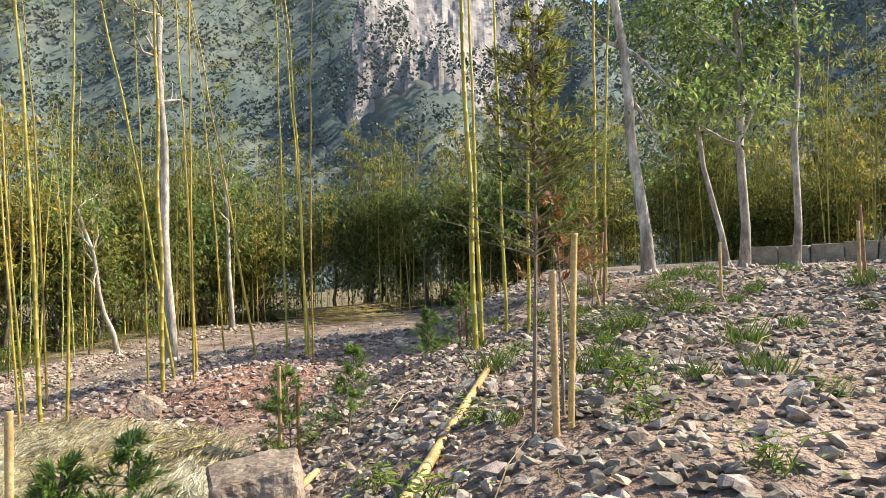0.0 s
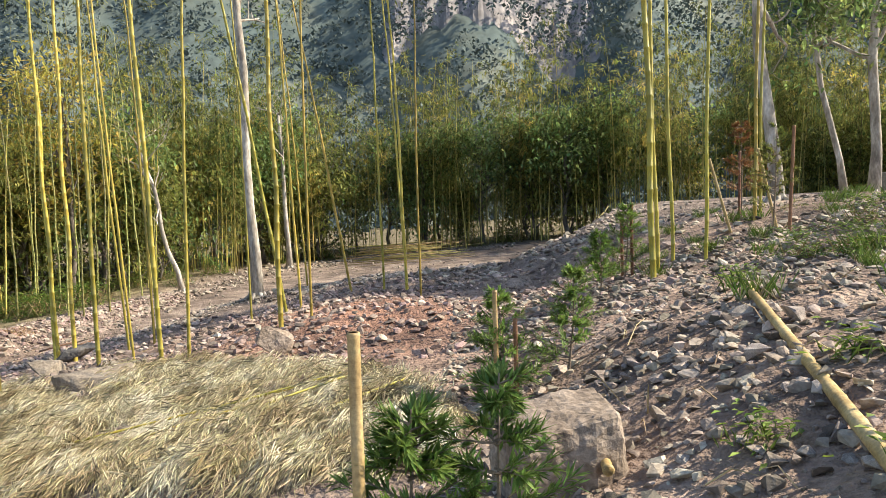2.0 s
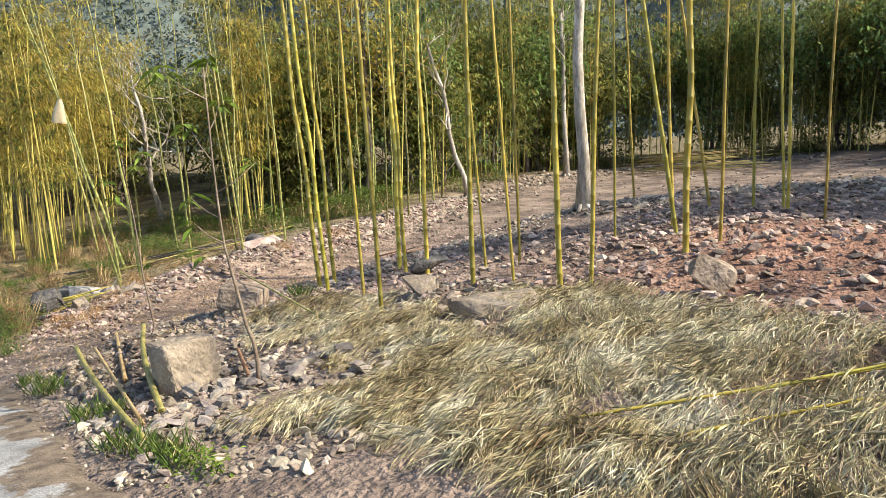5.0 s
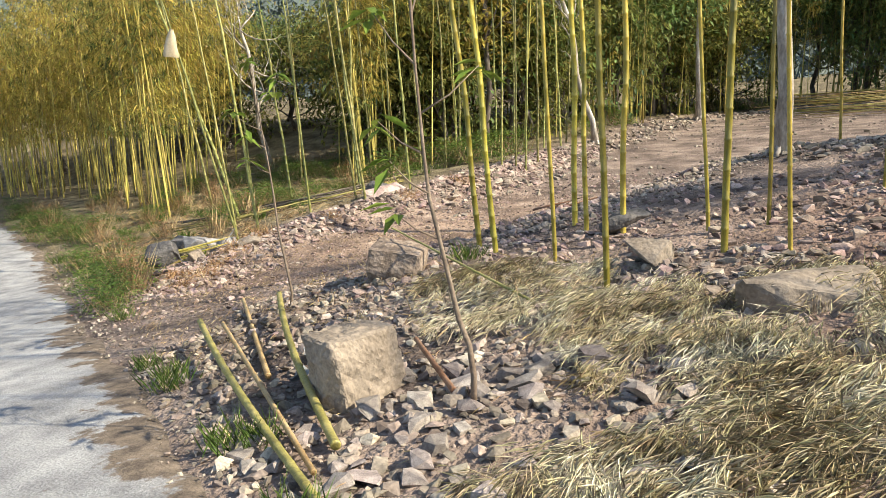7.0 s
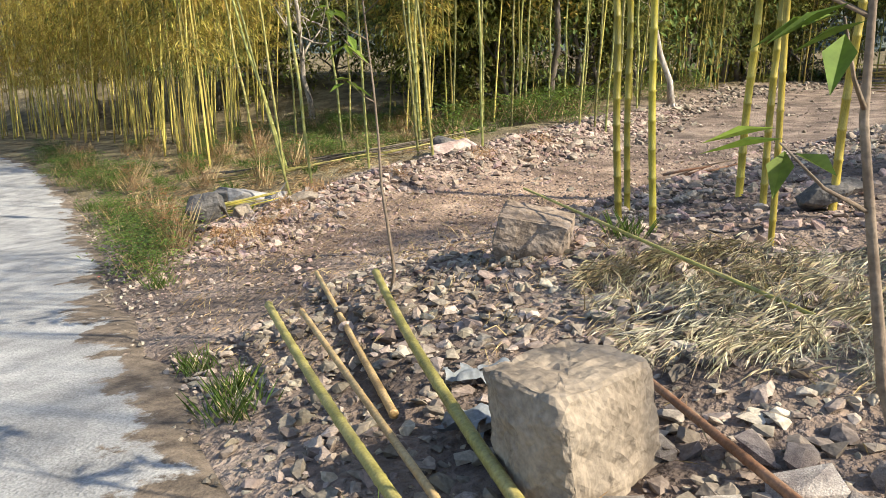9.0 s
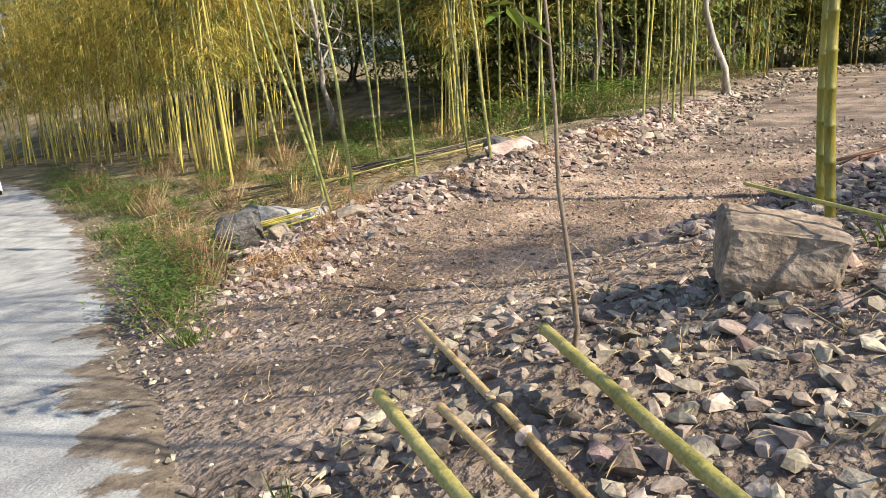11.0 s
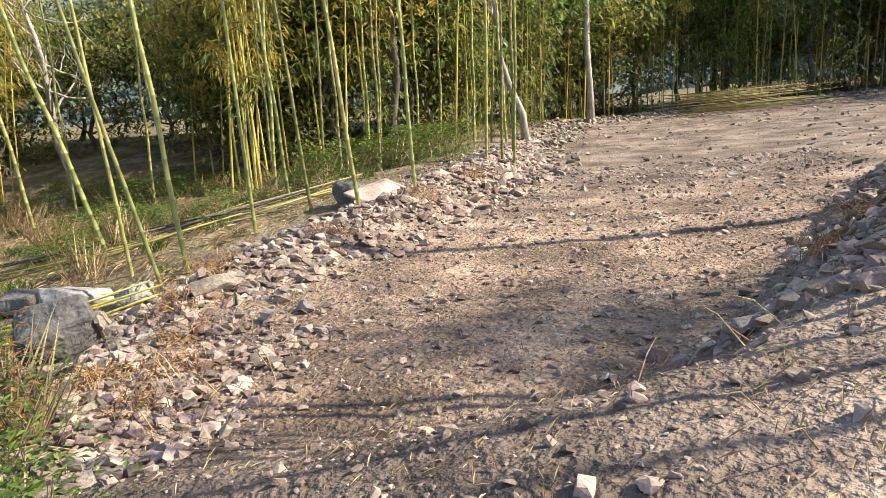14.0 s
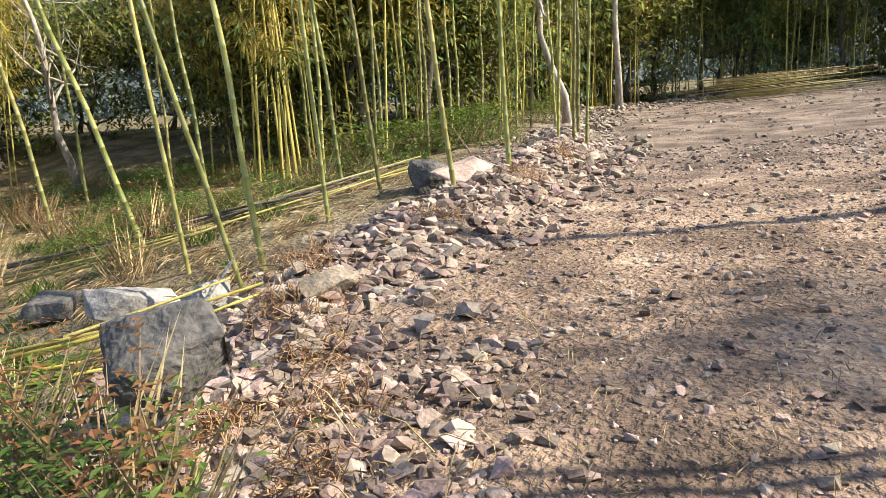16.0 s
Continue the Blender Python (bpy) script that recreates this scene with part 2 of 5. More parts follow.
def concrete_material():
    """Pale worn concrete with blotches; soil has washed over it near its verge."""
    m = ramp_material("worn_concrete", [(0.32, (0.19, 0.19, 0.19)), (0.47, (0.3, 0.3, 0.295)), (0.58, (0.37, 0.37, 0.36)), (0.72, (0.47, 0.465, 0.45))], 1.6, 14, 0.9, 0.8, 45)
    nt = m.node_tree
    nodes, link = nt.nodes, nt.links.new
    bsdf = nodes["Principled BSDF"]
    old = bsdf.inputs["Base Color"].links[0].from_socket
    uv = nodes.new("ShaderNodeUVMap")
    sep = nodes.new("ShaderNodeSeparateXYZ")
    link(uv.outputs[0], sep.inputs[0])
    n = nodes.new("ShaderNodeTexNoise")
    n.inputs["Scale"].default_value, n.inputs["Detail"].default_value, n.inputs["Roughness"].default_value = 1.3, 13, 0.68
    co = nodes.new("ShaderNodeTexCoord")
    link(co.outputs["Object"], n.inputs["Vector"])
    a = nodes.new("ShaderNodeMath")
    a.operation, a.inputs[1].default_value = "MULTIPLY_ADD", 2.6
    link(n.outputs["Fac"], a.inputs[0])
    link(sep.outputs[0], a.inputs[2])
    mr = nodes.new("ShaderNodeMapRange")
    mr.inputs[1].default_value, mr.inputs[2].default_value = 1.66, 1.78
    mr.inputs[3].default_value, mr.inputs[4].default_value = 1.0, 0.0
    link(a.outputs[0], mr.inputs[0])
    mix = nodes.new("ShaderNodeMix")
    mix.data_type = "RGBA"
    link(mr.outputs[0], mix.inputs[0])
    link(old, mix.inputs[6])
    dirt = nodes.new("ShaderNodeValToRGB")
    els = dirt.color_ramp.elements
    els[0].position, els[0].color = 0.36, (0.075, 0.06, 0.048, 1)
    els[1].position, els[1].color = 0.66, (0.27, 0.215, 0.16, 1)
    fine = nodes.new("ShaderNodeTexNoise")
    fine.inputs["Scale"].default_value, fine.inputs["Detail"].default_value, fine.inputs["Roughness"].default_value = 5.0, 12, 0.72
    link(co.outputs["Object"], fine.inputs["Vector"])
    link(fine.outputs["Fac"], dirt.inputs[0])
    link(dirt.outputs[0], mix.inputs[7])
    link(mix.outputs[2], bsdf.inputs["Base Color"])
    return m


M["soil"] = soil_material()
M["concrete"] = concrete_material()


# ---- mesh helpers ----
class Build:
    """Collects vertices and faces of one mesh."""

    def __init__(self):
        self.v, self.f = [], []

    def add(self, verts, faces):
        k = len(self.v)
        self.v.extend(verts)
        self.f.extend([tuple(i + k for i in f) for f in faces])

    def tube(self, pts, radii, sides=6, cap=True):
        """A tube along pts."""
        k, rows = len(self.v), []
        u = None
        for i, p in enumerate(pts):
            d = (pts[min(i + 1, len(pts) - 1)] - pts[max(i - 1, 0)]).normalized()
            if u is None:
                u = d.orthogonal().normalized()
            else:
                u = (u - d * u.dot(d)).normalized()
            w = d.cross(u)
            for j in range(sides):
                a = math.tau * j / sides
                self.v.append(tuple(p + (u * math.cos(a) + w * math.sin(a)) * radii[i]))
        for i in range(len(pts) - 1):
            for j in range(sides):
                a, b = k + i * sides + j, k + i * sides + (j + 1) % sides
                self.f.append((a, b, b + sides, a + sides))
        if cap:
            self.f.append(tuple(k + j for j in reversed(range(sides))))
            self.f.append(tuple(k + (len(pts) - 1) * sides + j for j in range(sides)))

    def leaf(self, p, d, length, width, up=Vector((0, 0, 1)), bend=0.0):
        """A lance-shaped leaf of two folded halves."""
        s = d.cross(up)
        s = s.normalized() if s.length > 1e-4 else Vector((1, 0, 0))
        n = s.cross(d)
        mid = p + d * length * 0.45 - up * bend * length * 0.3
        tip = p + d * length - up * bend * length
        self.add([tuple(p), tuple(mid + s * width / 2 + n * width * 0.15), tuple(tip), tuple(mid - s * width / 2 + n * width * 0.15)], [(0, 1, 2), (0, 2, 3)])

    def mesh(self, name, material, smooth=False):
        me = bpy.data.meshes.new(name)
        me.from_pydata(self.v, [], self.f)
        me.materials.append(material)
        if smooth:
            me.polygons.foreach_set("use_smooth", [True] * len(me.polygons))
        me.update()
        return me


def part(name, data, parent, label=""):
    """One mesh object under a thing or under a part."""
    ob = new(name, data)
    ob.parent = parent
    return tagged(ob, label)


def thing(name, label, category, group="", at=(0, 0, 0)):
    """An Empty at a thing's base."""
    ob = new(name)
    ob.empty_display_size = 0.1
    ob.matrix_world = Matrix.Translation(at)
    return tagged(ob, label, category, group)


def smooth(a, b, v):
    u = min(1.0, max(0.0, (v - a) / (b - a)))
    return u * u * (3 - 2 * u)


rng = random.Random(7)


def rand_dir(spread_up=0.0):
    a, z = rng.uniform(0, math.tau), rng.uniform(-1, 1)
    r = math.sqrt(1 - z * z)
    return Vector((r * math.cos(a), r * math.sin(a), z + spread_up)).normalized()


# ---- the lie of the land ----
BANK = [(-22, 14.6), (-16.6, 14.4), (-14.2, 15.2), (-12.7, 17.5), (-11.6, 20), (-9.8, 24), (-6.5, 24.9), (-3.6, 23.9), (-1.0, 23.8), (1.5, 26), (3.0, 31), (4.8, 38), (8, 50), (12, 62)]
RIM = [(-22, 14.5), (-20.2, 17.2), (-19.9, 19.5), (-19, 22.3), (-18.2, 25), (-17.6, 29), (-17.6, 40), (-16.5, 54), (-9, 62), (4, 60), (14, 58)]
VERGE = [(12, -5.5), (2, 0.9), (-6, 5.9), (-10.1, 8.43), (-13.3, 10.5), (-16.2, 12.1), (-18.2, 13.3), (-22.8, 16.3), (-29, 20), (-36, 23.6), (-44.5, 27.0), (-56, 30), (-80, 32)]


def side(x, y, line):
    """Signed distance to a line of points: positive on its left. Takes numbers or arrays."""
    x, y = np.asarray(x, float), np.asarray(y, float)
    best, sign = np.full(x.shape, 1e9), np.ones(x.shape)
    for (ax, ay), (bx, by) in zip(line, line[1:]):
        dx, dy = bx - ax, by - ay
        u = np.clip(((x - ax) * dx + (y - ay) * dy) / (dx * dx + dy * dy), 0, 1)
        d = np.hypot(x - ax - u * dx, y - ay - u * dy)
        near = d < best - 1e-9
        sign = np.where(near, dx * (y - ay) - dy * (x - ax), sign)
        best = np.where(near, d, best)
    return np.copysign(best, sign)


def ease(a, b, v):
    u = np.clip((v - a) / (b - a), 0, 1)
    return u * u * (3 - 2 * u)


def hump(x, y, cx, cy, sx, sy, h):
    return h * np.exp(-(((x - cx) / sx) ** 2) - ((y - cy) / sy) ** 2)


def slope(x):
    down = np.where(x > -26, x, -26 + (np.maximum(x, -120) + 26) * 0.45)
    return np.where(x > 6, 0.98 + 0.03 * (np.minimum(x, 60) - 6), -0.07 + 0.175 * down)


def terrain(x, y):
    """The height of the land: a slope down towards -x, a spoil heap, a dug level clearing and its stony rim."""
    z = slope(x)
    z = z + hump(x, y, 1.0, 6, 1.6, 4, 0.30) + hump(x, y, 3.4, 16, 2.8, 5, 0.3) + hump(x, y, -1.5, 7.5, 0.9, 3, -0.28)
    z = z + hump(x, y, -8.1, 22.9, 1.2, 1.3, 0.12) + hump(x, y, -4.6, 15, 2, 2.4, 0.2) + hump(x, y, -4.8, 12.4, 1.3, 1.2, -0.14) + hump(x, y, -12, 13.4, 1.8, 1.6, 0.2)
    z = z + hump(x, y, -0.9, 19.6, 2.3, 4.6, -0.85) + hump(x, y, -2.5, 11.6, 1.3, 1.6, -0.25) + hump(x, y, -8.6, 13.2, 2.4, 2.2, 0.15)
    sp = np.maximum(0, x + 13.5) + 1.5 * np.log(1 + np.exp(-np.abs(x + 13.5) / 1.5))
    dug = -3.42 + (0.178 - 0.008 * np.clip(y - 22, 0, 15)) * np.minimum(sp, 26) * ease(13, 17, y) + 0.008 * np.clip(y - 16, 0, 60) + hump(x, y, -2, 27, 4, 6, 0.35)
    z = z + (dug + 0.2 - z) * ease(40, 56, y)
    b, r = side(x, y, BANK), side(x, y, RIM)
    z = z + (dug - z) * ease(-0.3, 1.3, b) * ease(-0.3, 1.0, -r)
    z = z + 0.4 * np.exp(-(((r - 0.2) / 0.8) ** 2)) * ease(17, 22, y) * (1 - ease(30, 45, y))
    z = z + 0.4 * ease(-0.4, 2.4, r) * ease(18, 24, y) * (1 - ease(45, 60, y))
    return z + ease(0, 6, r) * ease(22, 32, y) * 0.3 * (1 - ease(45, 60, y))


def stretch_axis(lo, hi, step, reach):
    """Even steps from lo to hi, ever longer ones out to reach."""
    mid = list(np.arange(lo, hi, step))
    out, d = [], step
    a = mid[-1]
    while a < reach:
        d *= 1.16
        a += d
        out.append(a)
    inn, d, a = [], step, mid[0]
    while a > -reach:
        d *= 1.16
        a -= d
        inn.append(a)
    return inn[::-1] + mid + out


XS, YS = np.array(stretch_axis(-26, 7, 0.12, 2600)), np.array(stretch_axis(2, 31, 0.12, 2600))
GX, GY = np.meshgrid(XS, YS)
VERGE_SIDE = side(GX, GY, VERGE)


def grain(scale, seed):
    return np.array([noise.noise((x * scale, y * scale, seed)) if abs(x) < 70 and abs(y) < 90 else 0.0 for x, y in zip(GX.ravel(), GY.ravel())]).reshape(GX.shape)


TRODDEN = ease(0.5, 2, side(GX, GY, BANK)) * ease(0.5, 2, -side(GX, GY, RIM))
LAND = terrain(GX, GY) + (grain(0.9, 0.3) * 0.07 + grain(3.1, 4.0) * 0.04 + grain(9.0, 9.0) * 0.022) * ease(0.0, 1.2, -VERGE_SIDE) * (1 - 0.5 * TRODDEN)
LAND -= 0.05 * ease(-0.2, 0.25, VERGE_SIDE)


def ground_height(x, y):
    """The height of the ground's mesh."""
    i = min(max(int(np.searchsorted(XS, x)) - 1, 0), len(XS) - 2)
    j = min(max(int(np.searchsorted(YS, y)) - 1, 0), len(YS) - 2)
    u, v = (x - XS[i]) / (XS[i + 1] - XS[i]), (y - YS[j]) / (YS[j + 1] - YS[j])
    return float((LAND[j, i] * (1 - u) + LAND[j, i + 1] * u) * (1 - v) + (LAND[j + 1, i] * (1 - u) + LAND[j + 1, i + 1] * u) * v)


def verge_side(x, y):
    """Signed distance to the lane's verge, read off the grid."""
    return float(VERGE_SIDE[min(int(np.searchsorted(YS, y)), len(YS) - 1), min(int(np.searchsorted(XS, x)), len(XS) - 1)])


def build_ground():
    red = hump(GX, GY, -3.6, 14.5, 3.2, 4.5, 1.0)
    grey = ease(-2.6, -0.6, GX) * (1 - ease(16, 24, GY)) * ease(-2, 3, GY)
    tan = ease(0, 2, side(GX, GY, BANK)) * ease(0, 2, -side(GX, GY, RIM)) * (1 - ease(22, 32, GY))
    litter = ease(0.5, 3, side(GX, GY, RIM))
    c = np.repeat((1 + grain(0.5, 2.0) * 0.12)[..., None], 3, axis=2)
    for amount, tint in ((red, (1.2, 0.86, 0.74)), (grey, (1.06, 1.0, 0.96)), (tan, (1.3, 1.21, 1.1)), (litter, (0.8, 0.85, 0.62))):
        c = c * (1 + amount[..., None] * (np.array(tint) - 1))
    cols = np.concatenate([c, np.ones((*c.shape[:2], 1))], axis=2)
    nx, ny = len(XS), len(YS)
    idx = np.arange(nx * ny).reshape(ny, nx)
    faces = np.stack([idx[:-1, :-1], idx[:-1, 1:], idx[1:, 1:], idx[1:, :-1]], axis=-1).reshape(-1, 4)
    me = bpy.data.meshes.new("ground")
    me.from_pydata(np.stack([GX, GY, LAND], axis=-1).reshape(-1, 3).tolist(), [], faces.tolist())
    layer = me.color_attributes.new("soil_kind", "FLOAT_COLOR", "POINT")
    layer.data.foreach_set("color", cols.ravel())
    me.materials.append(M["soil"])
    me.polygons.foreach_set("use_smooth", [True] * len(me.polygons))
    return tagged(new("ground", me), "stony brown earth of a cleared hillside", "ground", kind="structure")


ground = build_ground()


def build_road():
    """A strip of concrete, 4 m wide, down the slope; its verge is ragged."""
    b = Build()
    line, uvs = [], []
    for (ax, ay), (bx, by) in zip(VERGE, VERGE[1:]):
        n = max(2, int(math.hypot(bx - ax, by - ay) / 0.25)) if ax > -50 else 12
        line += [(ax + (bx - ax) * i / n, ay + (by - ay) * i / n) for i in range(n)]
    cross = (0.0, 0.15, 0.5, 1.2, 2.2, 3.2, 4.0)
    for i, (x, y) in enumerate(line):
        x2, y2 = line[min(i + 1, len(line) - 1)]
        x1, y1 = line[max(i - 1, 0)]
        d = math.hypot(x2 - x1, y2 - y1)
        nx, ny = (y2 - y1) / d, -(x2 - x1) / d
        if ny > 0:
            nx, ny = -nx, -ny
        rag = noise.noise((x * 0.8, y * 0.8, 5)) * 0.3 + noise.noise((x * 3, y * 3, 6)) * 0.1
        for c in cross:
            w = c + rag * (1 - c / 4.0)
            px, py = x + nx * w, y + ny * w
            b.v.append((px, py, float(terrain(x, y)) * (1 - c / 8) + float(terrain(px, py)) * c / 8 + (0.012 if c else -0.04)))
            uvs.append((c, i * 0.25))
    k = len(cross)
    b.f = [(i * k + j, i * k + j + 1, (i + 1) * k + j + 1, (i + 1) * k + j) for i in range(len(line) - 1) for j in range(k - 1)]
    me = b.mesh("road", M["concrete"], True)
    uv = me.uv_layers.new(name="UVMap")
    for lo in me.loops:
        uv.data[lo.index].uv = uvs[lo.vertex_index]
    return tagged(new("road", me), "pale worn concrete lane running downhill", "road", kind="structure")


road = build_road()


# ---- hills in the distance ----
def hill_height(a, d):
    """Height of the wooded mountain at azimuth a (radians from +y towards -x) and distance d."""
    ridge = 150 + 45 * math.sin(a * 2.3 + 1.2) + 30 * math.sin(a * 5.1)
    return -8 + ridge * smooth(130, 420, d) + 26 * noise.noise((a * 7, d / 90, 1.0)) * smooth(120, 260, d)


CLIFF = (-0.02, 288, 0.13, 58)  # azimuth, distance, half width, half depth


def on_cliff(a, d, spread=1.0):
    """Whether bare rock shows there: a ragged wedge that widens uphill."""
    v = (d - CLIFF[1]) / CLIFF[3]
    u = (a - CLIFF[0]) / (CLIFF[2] * (0.75 + 0.25 * v))
    return max(abs(u), abs(v)) + 0.55 * noise.noise((a * 38, d / 24, 5.0)) < 0.72 * spread


def build_hills():
    b, rock = Build(), Build()
    nu, nv = 150, 60
    for j in range(nv):
        for i in range(nu):
            a, d = radians(-62 + 160 * i / (nu - 1)), 110 + 420 * (j / (nv - 1)) ** 1.2
            b.v.append((-d * math.sin(a), d * math.cos(a), hill_height(a, d) + 5 * noise.noise((i * 0.7, j * 0.7, 3))))
    b.f = [(j * nu + i, j * nu + i + 1, (j + 1) * nu + i + 1, (j + 1) * nu + i) for j in range(nv - 1) for i in range(nu - 1)]
    tagged(new("mountain", b.mesh("mountain", M["hazed_hill"], True)), "steep wooded mountainside, distance haze painted into its colour", "mountain", kind="structure")
    nu, nv = 90, 70
    for j in range(nv):
        for i in range(nu):
            u, v = 2 * i / (nu - 1) - 1, 2 * j / (nv - 1) - 1
            a, d = CLIFF[0] + u * CLIFF[2] * 1.2, CLIFF[1] + v * CLIFF[3] * 1.1
            edge = max(abs(u), abs(v))
            rib = abs(noise.noise((a * 26 + d * 0.02, d / 45, 8))) * 7 + noise.noise((a * 70 + d * 0.03, d / 16, 2)) * 2.2 + noise.noise((a * 160, d / 7, 4)) * 0.8
            rock.v.append((-d * math.sin(a), d * math.cos(a), hill_height(a, d) + 3 + rib - 16 * edge ** 8))
    rock.f = [(j * nu + i, j * nu + i + 1, (j + 1) * nu + i + 1, (j + 1) * nu + i) for j in range(nv - 1) for i in range(nu - 1)]
    tagged(new("rock_face", rock.mesh("rock_face", M["cliff"])), "bare greyish-pink rock face on the mountain", "cliff", kind="structure")
    woods = Build()
    for _ in range(17000):
        a, d = radians(rng.uniform(-34, 62)), rng.uniform(112, 400)
        if on_cliff(a, d):
            continue
        r = 0.9 + 1.9 * rng.random() ** 2
        lift = 9 if abs(a - CLIFF[0]) < CLIFF[2] * 1.2 and abs(d - CLIFF[1]) < CLIFF[3] * 1.1 else 0
        c = Vector((-d * math.sin(a), d * math.cos(a), hill_height(a, d) + r * 0.9 + lift))
        for _ in range(14):
            out = rand_dir(0.35)
            woods.leaf(c + out * r * 0.75, (out + rand_dir() * 0.9).normalized(), r * rng.uniform(0.4, 0.8), r * rng.uniform(0.35, 0.6), up=rand_dir())
    tagged(new("far_woods", woods.mesh("far_woods", M["hazed_hill"])), "dense woods covering the mountain, haze painted into their colour", "forest", kind="stuff")


build_hills()


# ---- bamboo ----
def culm_mesh(length, radius, lean, bow, sides=8, joint=0.3, bare=True):
    """A jointed, tapering culm from the origin, with raised nodes and a bowed tip."""
    b, pts, rad = Build(), [], []
    n = int(length / joint)
    for i in range(n + 1):
        h = length * i / n
        f = i / n
        c = Vector((lean[0] * h + bow[0] * f ** 3, lean[1] * h + bow[1] * f ** 3, h - 0.08 * (bow[0] ** 2 + bow[1] ** 2) ** 0.5 * f ** 4))
        r = radius * (1 - 0.85 * f ** 1.3)
        if bare:
            c += Vector((noise.noise((i * 0.2, radius * 90, 1)), noise.noise((i * 0.2, radius * 90, 7)), 0)) * 0.04 * min(1, f * 8)
            for dz, k in ((-0.014, 1.0), (0.0, 1.2), (0.014, 0.98)):
                pts.append(c + Vector((0, 0, dz)))
                rad.append(r * k)
        else:
            pts.append(c)
            rad.append(r)
    b.tube(pts, rad, sides)
    return b, pts


def crown_mesh(length, lean, bow, start, branches, leaves, size, material):
    """Drooping sprays of narrow leaves on thin branches round the upper culm."""
    b = Build()
    for _ in range(branches):
        f = rng.uniform(start, 0.99)
        h = length * f
        base = Vector((lean[0] * h + bow[0] * f ** 3, lean[1] * h + bow[1] * f ** 3, h - 0.08 * (bow[0] ** 2 + bow[1] ** 2) ** 0.5 * f ** 4))
        a = rng.uniform(0, math.tau)
        reach = rng.uniform(0.5, 1.5) * (1.25 - 0.7 * abs(f - 0.7))
        out = Vector((math.cos(a), math.sin(a), rng.uniform(0.15, 0.75)))
        tip = base + out * reach
        b.tube([base, base + out * reach * 0.5 + Vector((0, 0, 0.06)), tip], [0.008, 0.006, 0.003], 3, False)
        for _ in range(leaves):
            u = rng.uniform(0.25, 1.1)
            p = base.lerp(tip, u) + Vector((rng.gauss(0, 0.1), rng.gauss(0, 0.1), rng.gauss(0, 0.08)))
            d = Vector((out.x * 0.6 + rng.uniform(-0.8, 0.8), out.y * 0.6 + rng.uniform(-0.8, 0.8), rng.uniform(-0.9, 0.15))).normalized()
            b.leaf(p, d, size * rng.uniform(0.7, 1.4), size * 0.2, bend=0.2)
    return b.mesh("foliage", material)


def near_bamboo(x, y, lx, ly, r, length=13.0, group="bamboos left standing in the clearing", kind="culm"):
    """A standing culm with its own lean, and its crown."""
    r = min(0.052, max(0.022, r * 0.92))
    bow = (rng.uniform(-0.9, 0.5), rng.uniform(-0.6, 0.6))
    top = thing("bamboo", "tall yellow-green bamboo, bare below, rooted in stony soil", "bamboo", group, (x, y, ground_height(x, y) - 0.06))
    b, pts = culm_mesh(length, r, (lx, ly), bow)
    part("culm", b.mesh("culm", M[kind], True), top)
    part("foliage", crown_mesh(length, (lx, ly), bow, 0.56, 13, 9, 0.2, M["leaf_bamboo"]), top)
    return top


# x, y, lean in x, lean in y, radius
MIDDLE = [
    (-11.82, 15.82, -0.065, -0.039, 0.049), (-11.97, 16.65, -0.048, -0.028, 0.046), (-8.81, 12.30, -0.030, -0.015, 0.034),
    (-10.67, 16.99, -0.012, -0.005, 0.051), (-10.32, 16.49, -0.025, -0.011, 0.044), (-9.56, 15.74, -0.007, -0.003, 0.046),
    (-7.93, 13.48, -0.011, -0.004, 0.040), (-7.31, 13.41, -0.065, -0.018, 0.024), (-7.64, 14.93, -0.019, -0.005, 0.027),
    (-6.47, 12.50, -0.029, -0.006, 0.040), (-6.13, 12.65, 0.027, 0.005, 0.030), (-6.42, 16.79, -0.012, -0.002, 0.025),
    (-5.29, 15.25, -0.154, -0.009, 0.036), (-5.10, 14.09, -0.006, 0.000, 0.048), (-5.48, 17.18, -0.034, -0.002, 0.031),
    (-4.94, 20.4, -0.160, -0.003, 0.037), (-4.67, 14.48, 0.001, 0.000, 0.026), (-3.48, 19.71, -0.019, 0.001, 0.037),
    (-3.52, 20.34, -0.042, 0.003, 0.032),
]
MOUND = [
    (-3.02, 17.95, 0.002, 0.000, 0.027), (-4.1, 20.3, -0.012, -0.001, 0.034), (0.48, 11.58, -0.018, 0.005, 0.045),
    (0.58, 11.75, -0.005, 0.004, 0.03), (1.05, 12.77, -0.005, 0.002, 0.030), (1.34, 12.20, 0.032, -0.012, 0.029),
    (2.94, 14.69, 0.019, -0.008, 0.036), (3.3, 15.4, 0.03, -0.01, 0.03), (-8.4, 15.55, -0.064, -0.029, 0.028),
    (-9.9, 13.9, -0.034, -0.023, 0.03), (-11.2, 15.05, -0.068, -0.02, 0.044), (-7.0, 24.6, -0.05, -0.01, 0.035),
]
